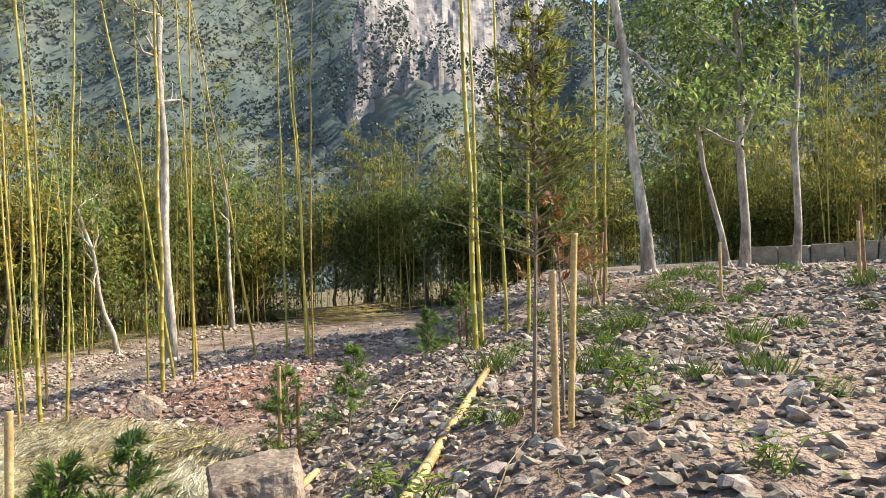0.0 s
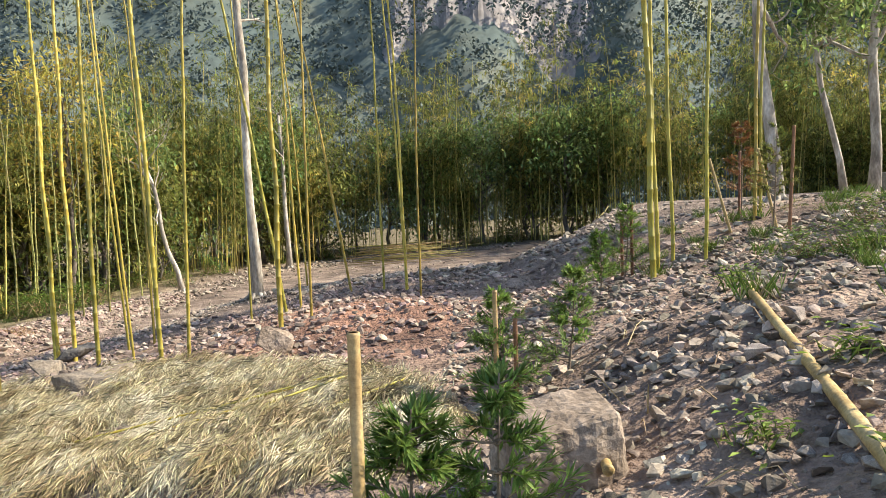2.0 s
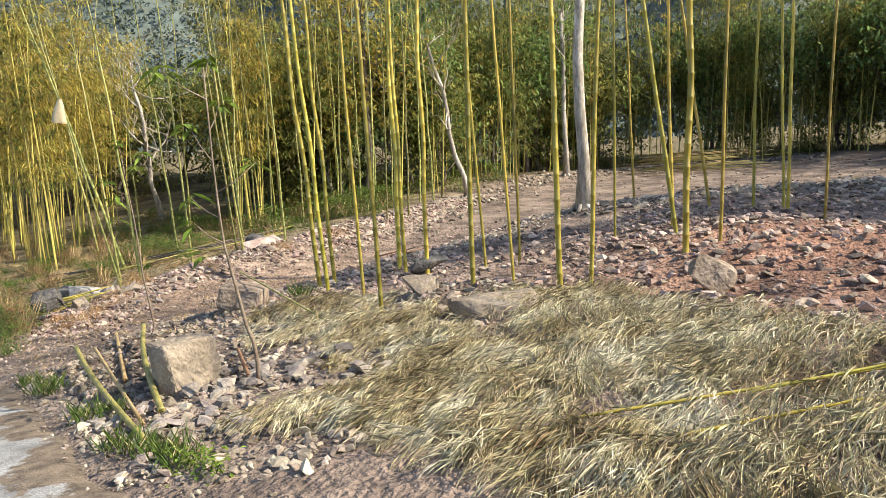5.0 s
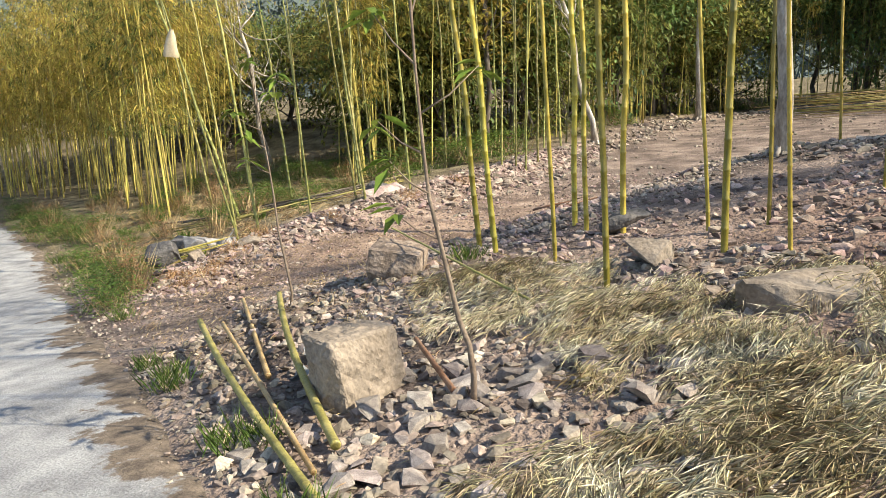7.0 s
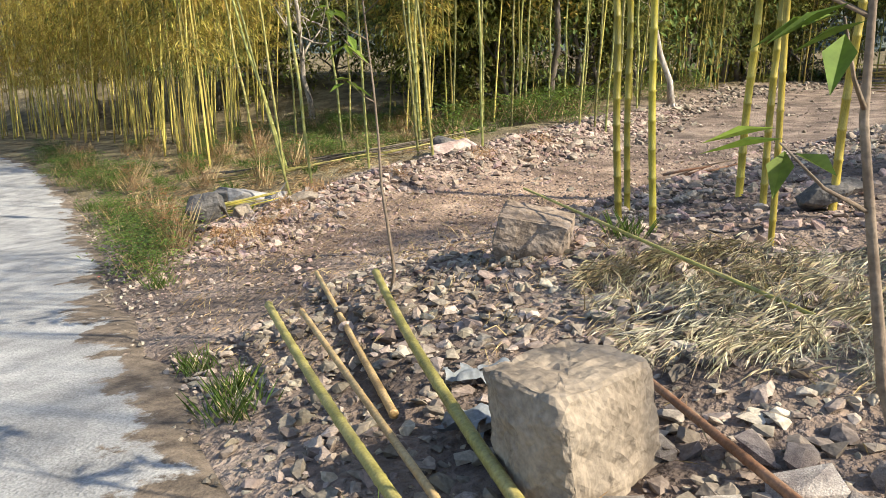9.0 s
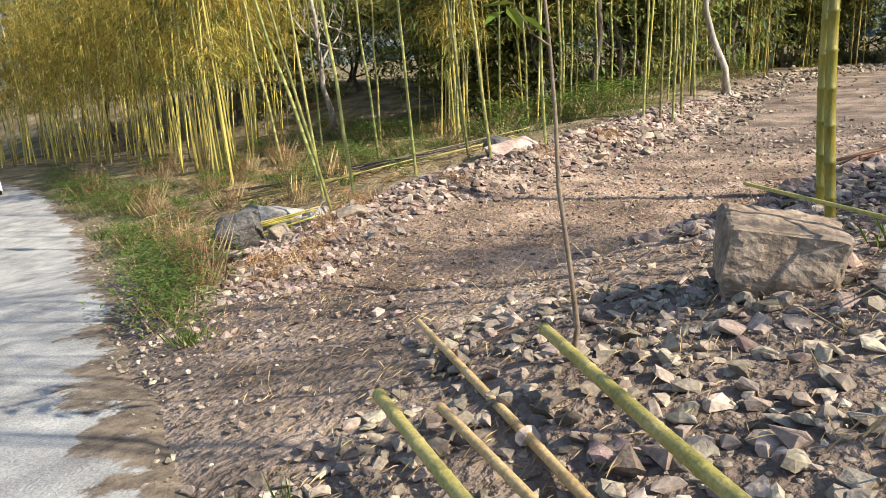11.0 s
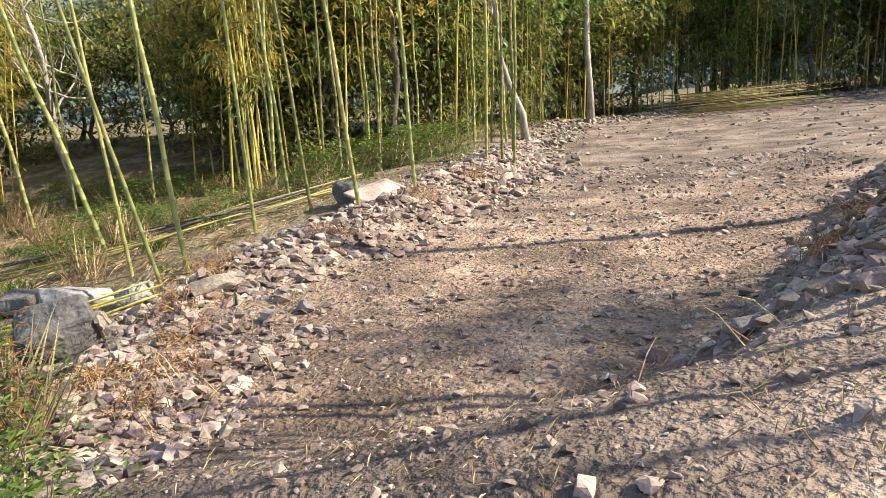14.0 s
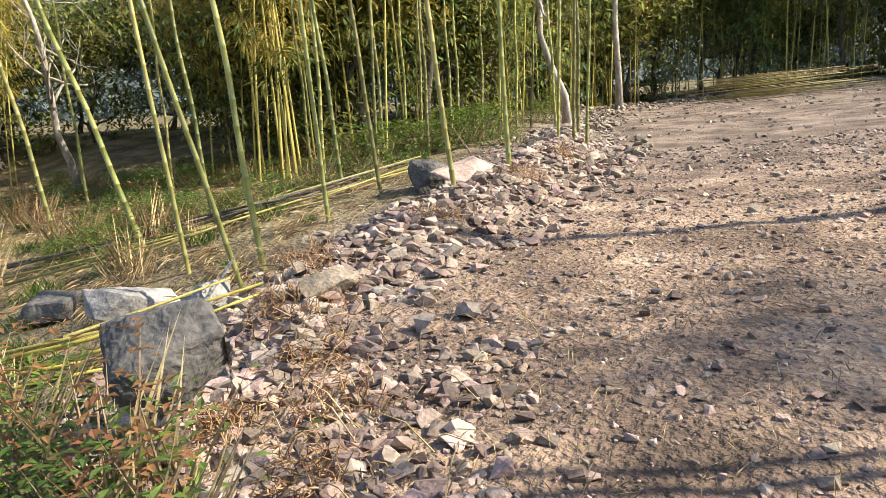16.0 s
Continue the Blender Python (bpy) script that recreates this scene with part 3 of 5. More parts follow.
RIM_POLES = [
    (-20.9, 20.0, -0.2, -0.08, 0.034), (-21.1, 21.0, -0.069, -0.031, 0.044), (-22.34, 21.42, -0.069, -0.040, 0.035),
    (-21.0, 23.2, -0.040, -0.014, 0.039), (-20.7, 25.2, -0.085, -0.024, 0.041), (-19.1, 23.4, -0.100, -0.016, 0.042),
    (-18.41, 24.79, -0.036, -0.003, 0.042), (-22.75, 36.36, 0.003, 0.001, 0.05), (-20.46, 37.76, 0.024, 0.003, 0.05),
    (-19.40, 38.87, 0.022, 0.002, 0.05), (-19.04, 41.03, 0.051, 0.003, 0.05), (-17.76, 30.20, 0.030, 0.001, 0.040),
    (-17.41, 30.68, 0.018, 0.000, 0.041), (-17.11, 30.88, 0.030, 0.000, 0.042), (-27.70, 25.86, -0.099, -0.078, 0.05),
    (-31.17, 31.73, -0.016, -0.012, 0.05), (-24.88, 27.03, -0.062, -0.033, 0.05), (-21.81, 29.08, 0.026, 0.007, 0.039),
]
RIM_MORE = [
    (-24.26, 31.52, -0.028, -0.010, 0.046), (-22.01, 35.30, 0.014, 0.003, 0.044), (-21.18, 37.41, 0.0, 0.0, 0.048),
    (-29.24, 33.06, 0.004, 0.002, 0.05), (-22.18, 27.64, -0.066, -0.042, 0.05), (-22.78, 28.23, 0.012, 0.008, 0.05),
    (-21.29, 32.57, 0.0, 0.0, 0.05), (-17.3, 32.6, 0.007, 0.002, 0.05), (-18.0, 37.3, -0.044, -0.012, 0.05),
    (-24.47, 23.83, -0.184, -0.169, 0.05), (-21.14, 35.68, -0.012, -0.005, 0.05), (-22.57, 32.72, -0.021, -0.011, 0.05),
]
for row in MIDDLE + MOUND:
    near_bamboo(*row)
for row in RIM_POLES + RIM_MORE:
    near_bamboo(*row, group="bamboos along the stony rim", kind="culm_rim")


def bamboo_model(k, length, lean, start, leaf, branches=27, leaves=15):
    """One bamboo of the thicket, to be copied."""
    bow = (-0.8 + 0.5 * k % 1.6, 0.4 - 0.3 * k % 0.8)
    top = thing("bamboo", "slender leafy bamboo of the dense thicket", "bamboo", "bamboo thicket round the clearing", (0, 0, -300))
    b, _ = culm_mesh(length, 0.042, lean, bow, 5, 1.0, False)
    part("culm", b.mesh("culm", M["culm_far"], True), top)
    part("foliage", crown_mesh(length, lean, bow, start, branches, leaves, 0.34, leaf), top)
    return top


MODELS = [bamboo_model(0, 13.5, (0.02, 0.0), 0.36, M["leaf_bamboo"]), bamboo_model(1, 11.5, (-0.05, 0.02), 0.3, M["leaf_bamboo"]),
          bamboo_model(2, 14.5, (-0.03, -0.03), 0.42, M["leaf_bamboo"]), bamboo_model(3, 12.0, (0.05, 0.03), 0.34, M["leaf_yellow"]),
          bamboo_model(4, 8.0, (0.03, -0.05), 0.2, M["leaf_bamboo"])]
used = set()


def plant(model, x, y, scale=1.0, turn=None, sink=0.08):
    """Sets the model there, or a copy of it."""
    m = pose(x, y, ground_height(x, y) - sink, 0, 0, rng.uniform(0, 360) if turn is None else turn)
    if model.name in used:
        ob = copy_thing(model, m)
    else:
        ob = model
        used.add(model.name)
        ob.matrix_basis = m
    ob.scale = (scale, scale, scale)
    return ob


def along(line, s):
    """The place at length s of a line of points, and its left normal."""
    for (ax, ay), (bx, by) in zip(line, line[1:]):
        l = math.hypot(bx - ax, by - ay)
        if s <= l:
            return ax + (bx - ax) * s / l, ay + (by - ay) * s / l, -(by - ay) / l, (bx - ax) / l
        s -= l
    return bx, by, -(by - ay) / l, (bx - ax) / l


RIM_LONG = [(-19, 23), (-18.5, 29), (-18.2, 40), (-16.8, 55), (-9, 62.5), (4, 60.5), (14, 57), (24, 46), (30, 34)]
thicket, REST, LANE_REST = [], [], []
GLADE = [(-21.5, 21.0), (-46, 52)]


def in_glade(x, y):
    """The open strip of low growth through which the bare white tree stands."""
    return -48 < x < -21 and abs(float(side(x, y, GLADE))) < 3.2


for _ in range(560):
    x, y, nx, ny = along(RIM_LONG, rng.uniform(8, 108))
    off = 0.6 + 9 * rng.random() ** 1.3
    x, y = x + nx * off + rng.gauss(0, 0.4), y + ny * off + rng.gauss(0, 0.4)
    if in_glade(x, y) or (x < -16.6 and y < 48 and rng.random() < 0.8):
        continue
    if len(thicket) < 130 and off < 4:
        thicket.append(plant(MODELS[rng.choice((0, 0, 1, 1, 2, 3, 4))], x, y, rng.uniform(0.6, 1.3)))
    else:
        REST.append((rng.choice((0, 0, 1, 1, 2, 3, 4)), x, y, rng.uniform(0.6, 1.3), rng.uniform(0, 6.28)))
# the corner of the thicket at the clearing's far end
for _ in range(60):
    x, y = rng.uniform(-29, -10), rng.uniform(48, 72)
    if float(side(x, y, RIM)) > 0.8:
        REST.append((rng.choice((0, 1, 2, 4)), x, y, rng.uniform(0.6, 1.25), rng.uniform(0, 6.28)))
# the yellowish thicket beside the lane
for k in range(290):
    x = -25 - 46 * rng.random() ** 1.3
    y = float(np.interp(-x, [-p[0] for p in VERGE], [p[1] for p in VERGE])) + 4.6 + 13 * rng.random() ** 1.2
    if verge_side(x, y) > -1.6 or in_glade(x, y):
        continue
    if k % 2:
        plant(MODELS[rng.choice((3, 3, 2, 1))], x, y, rng.uniform(0.75, 1.1), rng.uniform(-40, 40))
    else:
        LANE_REST.append((rng.choice((3, 3, 2, 1)), x, y, rng.uniform(0.75, 1.1), rng.uniform(-0.7, 0.7)))


# the thicket beyond the lane's far bend
for _ in range(70):
    x, y = rng.uniform(-100, -62), rng.uniform(12, 50)
    if verge_side(x, y) < -2.5 or verge_side(x, y) > 7:
        LANE_REST.append((rng.choice((3, 3, 2, 1)), x, y, rng.uniform(0.9, 1.25), rng.uniform(-0.7, 0.7)))


def joined_thicket(name, label, piece, material, rows):
    """The bamboos deeper in the thicket, as one mesh."""
    verts, faces, k = [], [], 0
    for model, x, y, s, turn in rows:
        me = [c for c in MODELS[model].children if c.name.startswith(piece)][0].data
        v = np.empty(len(me.vertices) * 3)
        me.vertices.foreach_get("co", v)
        v = v.reshape(-1, 3) * s
        c, n = math.cos(turn), math.sin(turn)
        v = np.stack([v[:, 0] * c - v[:, 1] * n + x, v[:, 0] * n + v[:, 1] * c + y, v[:, 2] + ground_height(x, y) - 0.08], axis=1)
        verts.append(v)
        faces.extend([tuple(i + k for i in p.vertices) for p in me.polygons])
        k += len(v)
    me = bpy.data.meshes.new(name)
    me.from_pydata(np.concatenate(verts).tolist(), [], faces)
    me.materials.append(material)
    tagged(new(name, me), label, "bamboo", kind="stuff")


joined_thicket("bamboo_thicket", "crowded thin bamboo culms deep in the thicket", "culm", M["culm_far"], REST + LANE_REST)
joined_thicket("bamboo_leafage", "olive and yellowish leafage of the thicket", "foliage", M["leaf_bamboo"], REST)
joined_thicket("bamboo_leafage", "ochre leafage of the thicket beside the lane", "foliage", M["leaf_yellow"], LANE_REST)


# ---- trees ----
def limb(b, p, d, length, r, depth, tips, gnarl=0.25):
    """A limb that forks; its ends are kept in tips."""
    pts, rad = [p], [r]
    n = 4
    for i in range(n):
        d = (d + rand_dir() * gnarl + Vector((0, 0, 0.08))).normalized()
        pts.append(pts[-1] + d * length / n)
        rad.append(r * (1 - 0.5 * (i + 1) / n))
    b.tube(pts, rad, 7 if depth > 2 else 5 if depth > 1 else 4)
    if depth == 0:
        tips.append((pts[-1], d))
        tips.append((pts[-2], d))
        return
    for _ in range(rng.choice((2, 3))):
        k = rng.choice((2, 3, 4))
        limb(b, pts[k], (d + rand_dir(0.2) * 0.85).normalized(), length * rng.uniform(0.55, 0.8), rad[k] * 0.7, depth - 1, tips, gnarl)


def tree_model(name, label, trunk_pts, r, depth, leaves, leaf, bark, length, size=0.2, spread=0.55, group="", first=2):
    top = thing(name, label, "tree", group)
    b, tips = Build(), []
    rad = [r * (1.35 if i == 0 else 1 - 0.45 * i / (len(trunk_pts) - 1)) for i in range(len(trunk_pts))]
    b.tube([Vector(p) for p in trunk_pts], rad, 10)
    for a in range(6):  # root flare
        t = math.tau * a / 6 + 0.3
        b.tube([Vector((0, 0, 0.35)), Vector((math.cos(t) * r * 1.5, math.sin(t) * r * 1.5, 0.08)), Vector((math.cos(t) * r * 3, math.sin(t) * r * 3, -0.08))], [r * 0.7, r * 0.45, r * 0.15], 5)
    part("trunk", b.mesh("trunk", bark, True), top)
    br = Build()
    for i in range(first, len(trunk_pts)):
        p = Vector(trunk_pts[i])
        for _ in range(2 if i < len(trunk_pts) - 1 else 4):
            limb(br, p, (rand_dir(0.5)).normalized(), length * rng.uniform(0.7, 1.1), rad[i] * 0.55, depth, tips)
    tagged(part("branchwork", br.mesh("branchwork", bark, True), top), kind="stuff")
    if leaves:
        c = Build()
        for p, d in tips:
            for _ in range(leaves):
                q = p + Vector((rng.gauss(0, spread), rng.gauss(0, spread), rng.gauss(0, spread * 0.7)))
                c.leaf(q, rand_dir(-0.1), size * rng.uniform(0.7, 1.3), size * 0.45, bend=0.1)
        part("crown", c.mesh("crown", leaf), top)
    return top


def bent_trunk(h, lx, ly, n=7, wob=0.05):
    return [(lx * h * i / n + wob * math.sin(i * 1.7), ly * h * i / n + wob * math.cos(i * 2.1) - wob, h * i / n) for i in range(n + 1)]


def stand(ob, x, y, turn=0.0, sink=0.05):
    ob.matrix_basis = pose(x, y, ground_height(x, y) - sink, 0, 0, turn)
    return ob


# the lone pale tree at the edge of the dug clearing
stand(tree_model("tree", "pale slender tree with a flared root, nearly leafless", bent_trunk(10.5, -0.02, 0.0, 8, 0.07), 0.155, 1, 6, M["leaf_tree"], M["bark"], 1.2, 0.16, 0.4, "", 6), -8.1, 22.9)
# pale trunks on the upper terrace
stand(tree_model("tree", "tall tree with pale mottled trunk and thin crown", bent_trunk(10, -0.085, 0.025, 8, 0.045), 0.165, 2, 24, M["leaf_tree"], M["bark"], 1.8, 0.24, 0.42, "pale trees on the upper terrace", 4), 5.61, 20.42)
stand(tree_model("tree", "tall tree with pale mottled trunk and thin crown", bent_trunk(10, 0.0, 0.0, 8, 0.045), 0.14, 2, 24, M["leaf_tree"], M["bark"], 1.8, 0.24, 0.42, "pale trees on the upper terrace", 3), 9.1, 22.6)
stand(tree_model("tree", "leaning tree with grey trunk and sparse crown", bent_trunk(9, -0.17, 0.06, 8, 0.045), 0.1, 2, 22, M["leaf_tree"], M["bark"], 1.5, 0.22, 0.45, "pale trees on the upper terrace", 4), 9.6, 25.2)
stand(tree_model("tree", "forked pale tree with dark evergreen crown", bent_trunk(7.6, 0.03, 0.0, 6, 0.045), 0.11, 2, 26, M["leaf_tree"], M["bark"], 1.3, 0.17, 0.32, "pale trees on the upper terrace", 5), 10.2, 21.7)
# bare white trees at the forest's edge
stand(tree_model("tree", "bare leaning white-barked tree", bent_trunk(8, -0.22, -0.02, 7, 0.2), 0.14, 2, 0, None, M["bark"], 1.6, group="bare white trees at the wood's edge", first=4), -17.7, 41.5)
stand(tree_model("tree", "bare forked white-barked tree", bent_trunk(8.5, -0.06, -0.05, 7, 0.25), 0.17, 3, 0, None, M["bark"], 2.2, group="bare white trees at the wood's edge", first=3), -39.5, 42.6)
stand(tree_model("tree", "straight grey tree at the wood's edge", bent_trunk(11, -0.03, 0.0, 7, 0.045), 0.19, 1, 8, M["leaf_tree"], M["bark"], 1.8, 0.25, 0.6, "bare white trees at the wood's edge", 5), -15.1, 54.9)
# the dark broadleaved wood behind the bamboos
WOOD = [tree_model("tree", "dark evergreen tree of the mixed wood", bent_trunk(6.5, 0.03, 0.02, 6, 0.2), 0.14, 2, 20, M["leaf_tree"], M["bark_dark"], 1.9, 0.34, 0.7, "mixed wood behind the bamboos", 2),
        tree_model("tree", "yellow-green broadleaved tree of the mixed wood", bent_trunk(5.0, -0.04, 0.03, 6, 0.2), 0.12, 2, 20, M["leaf_bamboo"], M["bark_dark"], 1.8, 0.34, 0.7, "mixed wood behind the bamboos", 1),
        tree_model("tree", "ochre-leaved tree of the mixed wood", bent_trunk(7.5, 0.02, -0.03, 6, 0.2), 0.14, 2, 18, M["leaf_yellow"], M["bark_dark"], 2.0, 0.34, 0.75, "mixed wood behind the bamboos", 3)]
for _ in range(95):
    x, y, nx, ny = along(RIM_LONG, rng.uniform(2, 116))
    off = rng.uniform(3, 17)
    if in_glade(x + nx * off, y + ny * off) or (x < -17 and y < 32):
        continue
    plant(WOOD[rng.choice((0, 0, 1, 1, 1, 2))], x + nx * off, y + ny * off, rng.uniform(0.7, 1.35))
for x, y, k in ((-34, 48, 1), (-36, 51, 1), (-50, 49, 1), (-50, 45, 1), (-57, 45, 2), (-62, 44, 2), (-28, 43, 1), (-25.5, 40, 1), (-31, 50, 2), (-48, 48, 2), (-44, 51, 1), (-48, 55, 0), (-41, 54, 1), (-53, 51, 1), (-55, 57, 2), (-47, 47, 1), (-37, 56, 0), (-20, 60, 0), (-16, 64, 1), (-24, 56, 0), (-12, 67, 0), (-22, 50, 1), (-26, 62, 2), (-19.5, 53, 0), (-21, 46, 1), (-23, 43, 0), (-14, 61, 1), (-6, 66, 0), (-1, 64.5, 0), (3, 65, 1), (-9, 66, 0), (6, 62.5, 0), (-18.5, 57, 0)):
    plant(WOOD[k], x, y, rng.uniform(0.9, 1.3))


# ---- rocks ----
def hull(points):
    bm = bmesh.new()
    for p in points:
        bm.verts.new(p)
    res = bmesh.ops.convex_hull(bm, input=bm.verts)
    bmesh.ops.delete(bm, geom=[v for v in res["geom_interior"] if isinstance(v, bmesh.types.BMVert)], context="VERTS")
    return bm


def rock_mesh(name, sx, sy, sz, seed, material, cuts=16, rough=0.05, block=False):
    """A broken boulder: a block with its corners struck off, then worn and pitted."""
    r = random.Random(seed)
    pts = []
    for _ in range(cuts):
        v = Vector((r.uniform(-1, 1), r.uniform(-1, 1), r.uniform(-1, 1)))
        m = max(abs(v.x), abs(v.y), abs(v.z))
        v = v / m * r.uniform(0.82, 1.0)
        pts.append((v.x * sx / 2, v.y * sy / 2, v.z * sz / 2))
    if block:
        pts = [(x * sx / 2 * r.uniform(0.8, 1), y * sy / 2 * r.uniform(0.8, 1), z * sz / 2 * r.uniform(0.84, 1)) for x in (-1, 1) for y in (-1, 1) for z in (-1, 1)]
        pts += [(r.choice((-1, 1)) * sx / 2 * r.uniform(0.85, 1), r.uniform(-0.5, 0.5) * sy, r.uniform(-0.3, 0.3) * sz) for _ in range(5)]
        pts += [(r.uniform(-0.4, 0.4) * sx, r.choice((-1, 1)) * sy / 2, r.uniform(-0.4, 0.4) * sz) for _ in range(4)]
    bm = hull(pts)
    bmesh.ops.bevel(bm, geom=list(bm.edges), offset=min(sx, sy, sz) * 0.035, segments=1, affect="EDGES")
    bmesh.ops.triangulate(bm, faces=bm.faces)
    for _ in range(4):
        long = [e for e in bm.edges if e.calc_length() > max(sx, sy, sz) * 0.055]
        if not long:
            break
        bmesh.ops.subdivide_edges(bm, edges=long, cuts=1)
        bmesh.ops.triangulate(bm, faces=bm.faces)
    bm.normal_update()
    for v in bm.verts:
        n = noise.noise((v.co * 3.0 / max(sx, 0.2) + Vector((seed, 0, 0)))) + 0.5 * noise.noise((v.co * 9 / max(sx, 0.2) + Vector((0, seed, 0))))
        q = v.co / max(sx, 0.2) + Vector((seed * 0.37, 0, 0))
        chip = max(0.0, noise.noise(q * 2.2 + Vector((5, 0, 0))) - 0.12) * 1.5
        n += 0.3 * noise.noise(q * 24) - chip
        v.co += v.normal * n * rough * min(sx, sy, sz)
    me = bpy.data.meshes.new(name)
    bm.to_mesh(me)
    bm.free()
    me.materials.append(material)
    return me


def rock(x, y, sx, sy, sz, seed, kind, label, turn=0.0, tilt=(0, 0), sink=0.12, name="boulder", block=False):
    me = rock_mesh(name, sx, sy, sz, seed, M[kind], block=block)
    lo = min(v.co.z for v in me.vertices)
    ob = new(name, me)
    ob.matrix_world = pose(x, y, ground_height(x, y) - lo - sink * sz, tilt[0], tilt[1], turn)
    return tagged(ob, label, "rock")


rock(-10.2, 10.08, 0.56, 0.66, 0.68, 3, "boulder", "large angular tan boulder beside the lane", -19, (4, -5), 0.17, block=True)
rock(-11.95, 13.6, 0.74, 0.6, 0.5, 12, "boulder_brown", "squat brown boulder with a flat top", 20, (5, 8), block=True)
rock(-7.1, 11.8, 1.1, 0.66, 0.46, 23, "boulder", "low tan rock half buried in dry leaves", 10, (0, 4), 0.3)
rock(-4.72, 12.35, 0.62, 0.36, 0.44, 31, "boulder_brown", "brown tilted slab lying on reddish soil", 14, (-18, 22), 0.14)
rock(-1.42, 5.92, 0.72, 0.52, 0.5, 44, "boulder_brown", "brown angular boulder at the foot of the spoil heap", 15, (4, -6), block=True)
rock(-19.62, 16.35, 0.72, 0.6, 0.55, 52, "boulder_dark", "dark grey boulder at the lane's verge", 40, (8, -12))
rock(-23.9, 20.6, 0.9, 0.7, 0.5, 61, "boulder_dark", "dark rounded boulder among cut branches", 10)
rock(-22.2, 19.9, 1.0, 0.6, 0.42, 70, "boulder_pale", "pale grey slab among cut branches", 60, (0, 10))
rock(-21.3, 19.9, 0.55, 0.5, 0.4, 77, "boulder_pale", "pale block on the stony rim", 20)
rock(-19.0, 24.3, 1.5, 1.0, 0.42, 83, "boulder_pink", "broad pinkish slab on the stony rim", 70, (4, 6), 0.25)
rock(-19.9, 25.2, 0.8, 0.7, 0.6, 91, "boulder_dark", "dark brown rock on the stony rim", 15)
rock(-19.6, 19.0, 0.6, 0.42, 0.3, 95, "boulder", "flat pinkish rock on the stony rim", 40)
rock(-20.9, 18.4, 0.5, 0.42, 0.34, 99, "boulder", "tan rock on the stony rim", 80)
rock(-9.6, 15.9, 0.75, 0.5, 0.4, 105, "boulder_dark", "grey rock among the bamboo roots", 25)
rock(-8.6, 13.2, 0.6, 0.42, 0.34, 109, "boulder", "reddish rock among the bamboo roots", 65)


# ---- poles, stakes and logs ----
def laid_pole(name, label, p, q, r1, r2, kind, joint=0.32, category="pole", group="", bend=0.0):
    """A cut length of bamboo between two points, with nodes and hollow ends."""
    p, q = Vector(p), Vector(q)
    l = (q - p).length
    pts, rad = [], []
    n = max(2, int(l / joint))
    s = (q - p).cross(Vector((0, 0, 1))).normalized()
    for i in range(n + 1):
        f = i / n
        c = p.lerp(q, f) + s * bend * math.sin(math.pi * f) + Vector((0, 0, 0.3 * bend * math.sin(math.pi * f)))
        d = (q - p).normalized()
        r = r1 + (r2 - r1) * f
        for dz, k in ((-0.012, 1.0), (0, 1.1), (0.012, 0.98)):
            pts.append(c + d * dz - p)
            rad.append(r * k)
    b = Build()
    b.tube(pts, rad, 10, False)
    inner = [pts[0] + (pts[1] - pts[0]) * 0.1, pts[0] + (pts[-1] - pts[0]).normalized() * 0.12]
    b.tube(inner, [rad[0] * 0.8, rad[0] * 0.75], 10, True)
    b.tube([pts[-1], pts[-1] - (pts[-1] - pts[0]).normalized() * 0.12], [rad[-1] * 0.8, rad[-1] * 0.75], 10, True)
    m = len(pts) * 10
    for base, k in ((0, m), ((len(pts) - 1) * 10, m + 20)):
        for j in range(10):
            b.f.append((base + j, base + (j + 1) % 10, k + (j + 1) % 10, k + j))
    ob = new(name, b.mesh(name, M[kind], True))
    ob.matrix_world = Matrix.Translation(p)
    return tagged(ob, label, category, group)


def gz(x, y, up=0.0):
    return (x, y, ground_height(x, y) + up)


G = "cut bamboo poles beside the boulder"
laid_pole("bamboo_pole", "olive bamboo pole lying on rubble", gz(-13.55, 11.65, 0.27), gz(-9.24, 8.41, 0.05), 0.034, 0.03, "green_culm", group=G, bend=0.06)
laid_pole("bamboo_pole", "thin brown bamboo pole lying on rubble", gz(-13.15, 11.62, 0.2), gz(-9.6, 8.78, 0.05), 0.024, 0.02, "dry_culm", group=G)
laid_pole("bamboo_pole", "short tan bamboo pole lying on rubble", gz(-14.33, 13.19, 0.12), gz(-11.35, 10.35, 0.05), 0.024, 0.028, "dry_culm", group=G)
laid_pole("bamboo_pole", "mustard bamboo pole leaning past the boulder", gz(-12.95, 12.4, 0.2), gz(-9.7, 9.14, 0.05), 0.034, 0.034, "green_culm", group=G, bend=0.07)
laid_pole("bamboo_pole", "rusty brown bamboo pole lying on rubble", gz(-10.2, 11.05, 0.12), gz(-9.25, 9.95, 0.06), 0.022, 0.024, "rust_culm", group=G)
laid_pole("bamboo_pole", "thin green bamboo pole resting on a boulder", (-12.2, 13.9, ground_height(-12.2, 13.9) + 0.62), gz(-9.4, 11.9, 0.06), 0.012, 0.016, "green_culm", group=G)
laid_pole("bamboo_pole", "tan dry bamboo pole on the spoil heap", gz(0.47, 8.25, 0.09), gz(-0.46, 3.85, 0.03), 0.032, 0.04, "dry_culm", group="poles by the spoil heap")
laid_pole("bamboo_pole", "short orange-brown pole by a boulder", gz(-1.12, 6.75, 0.06), gz(-1.2, 5.6, 0.12), 0.028, 0.03, "dry_culm", group="poles by the spoil heap")
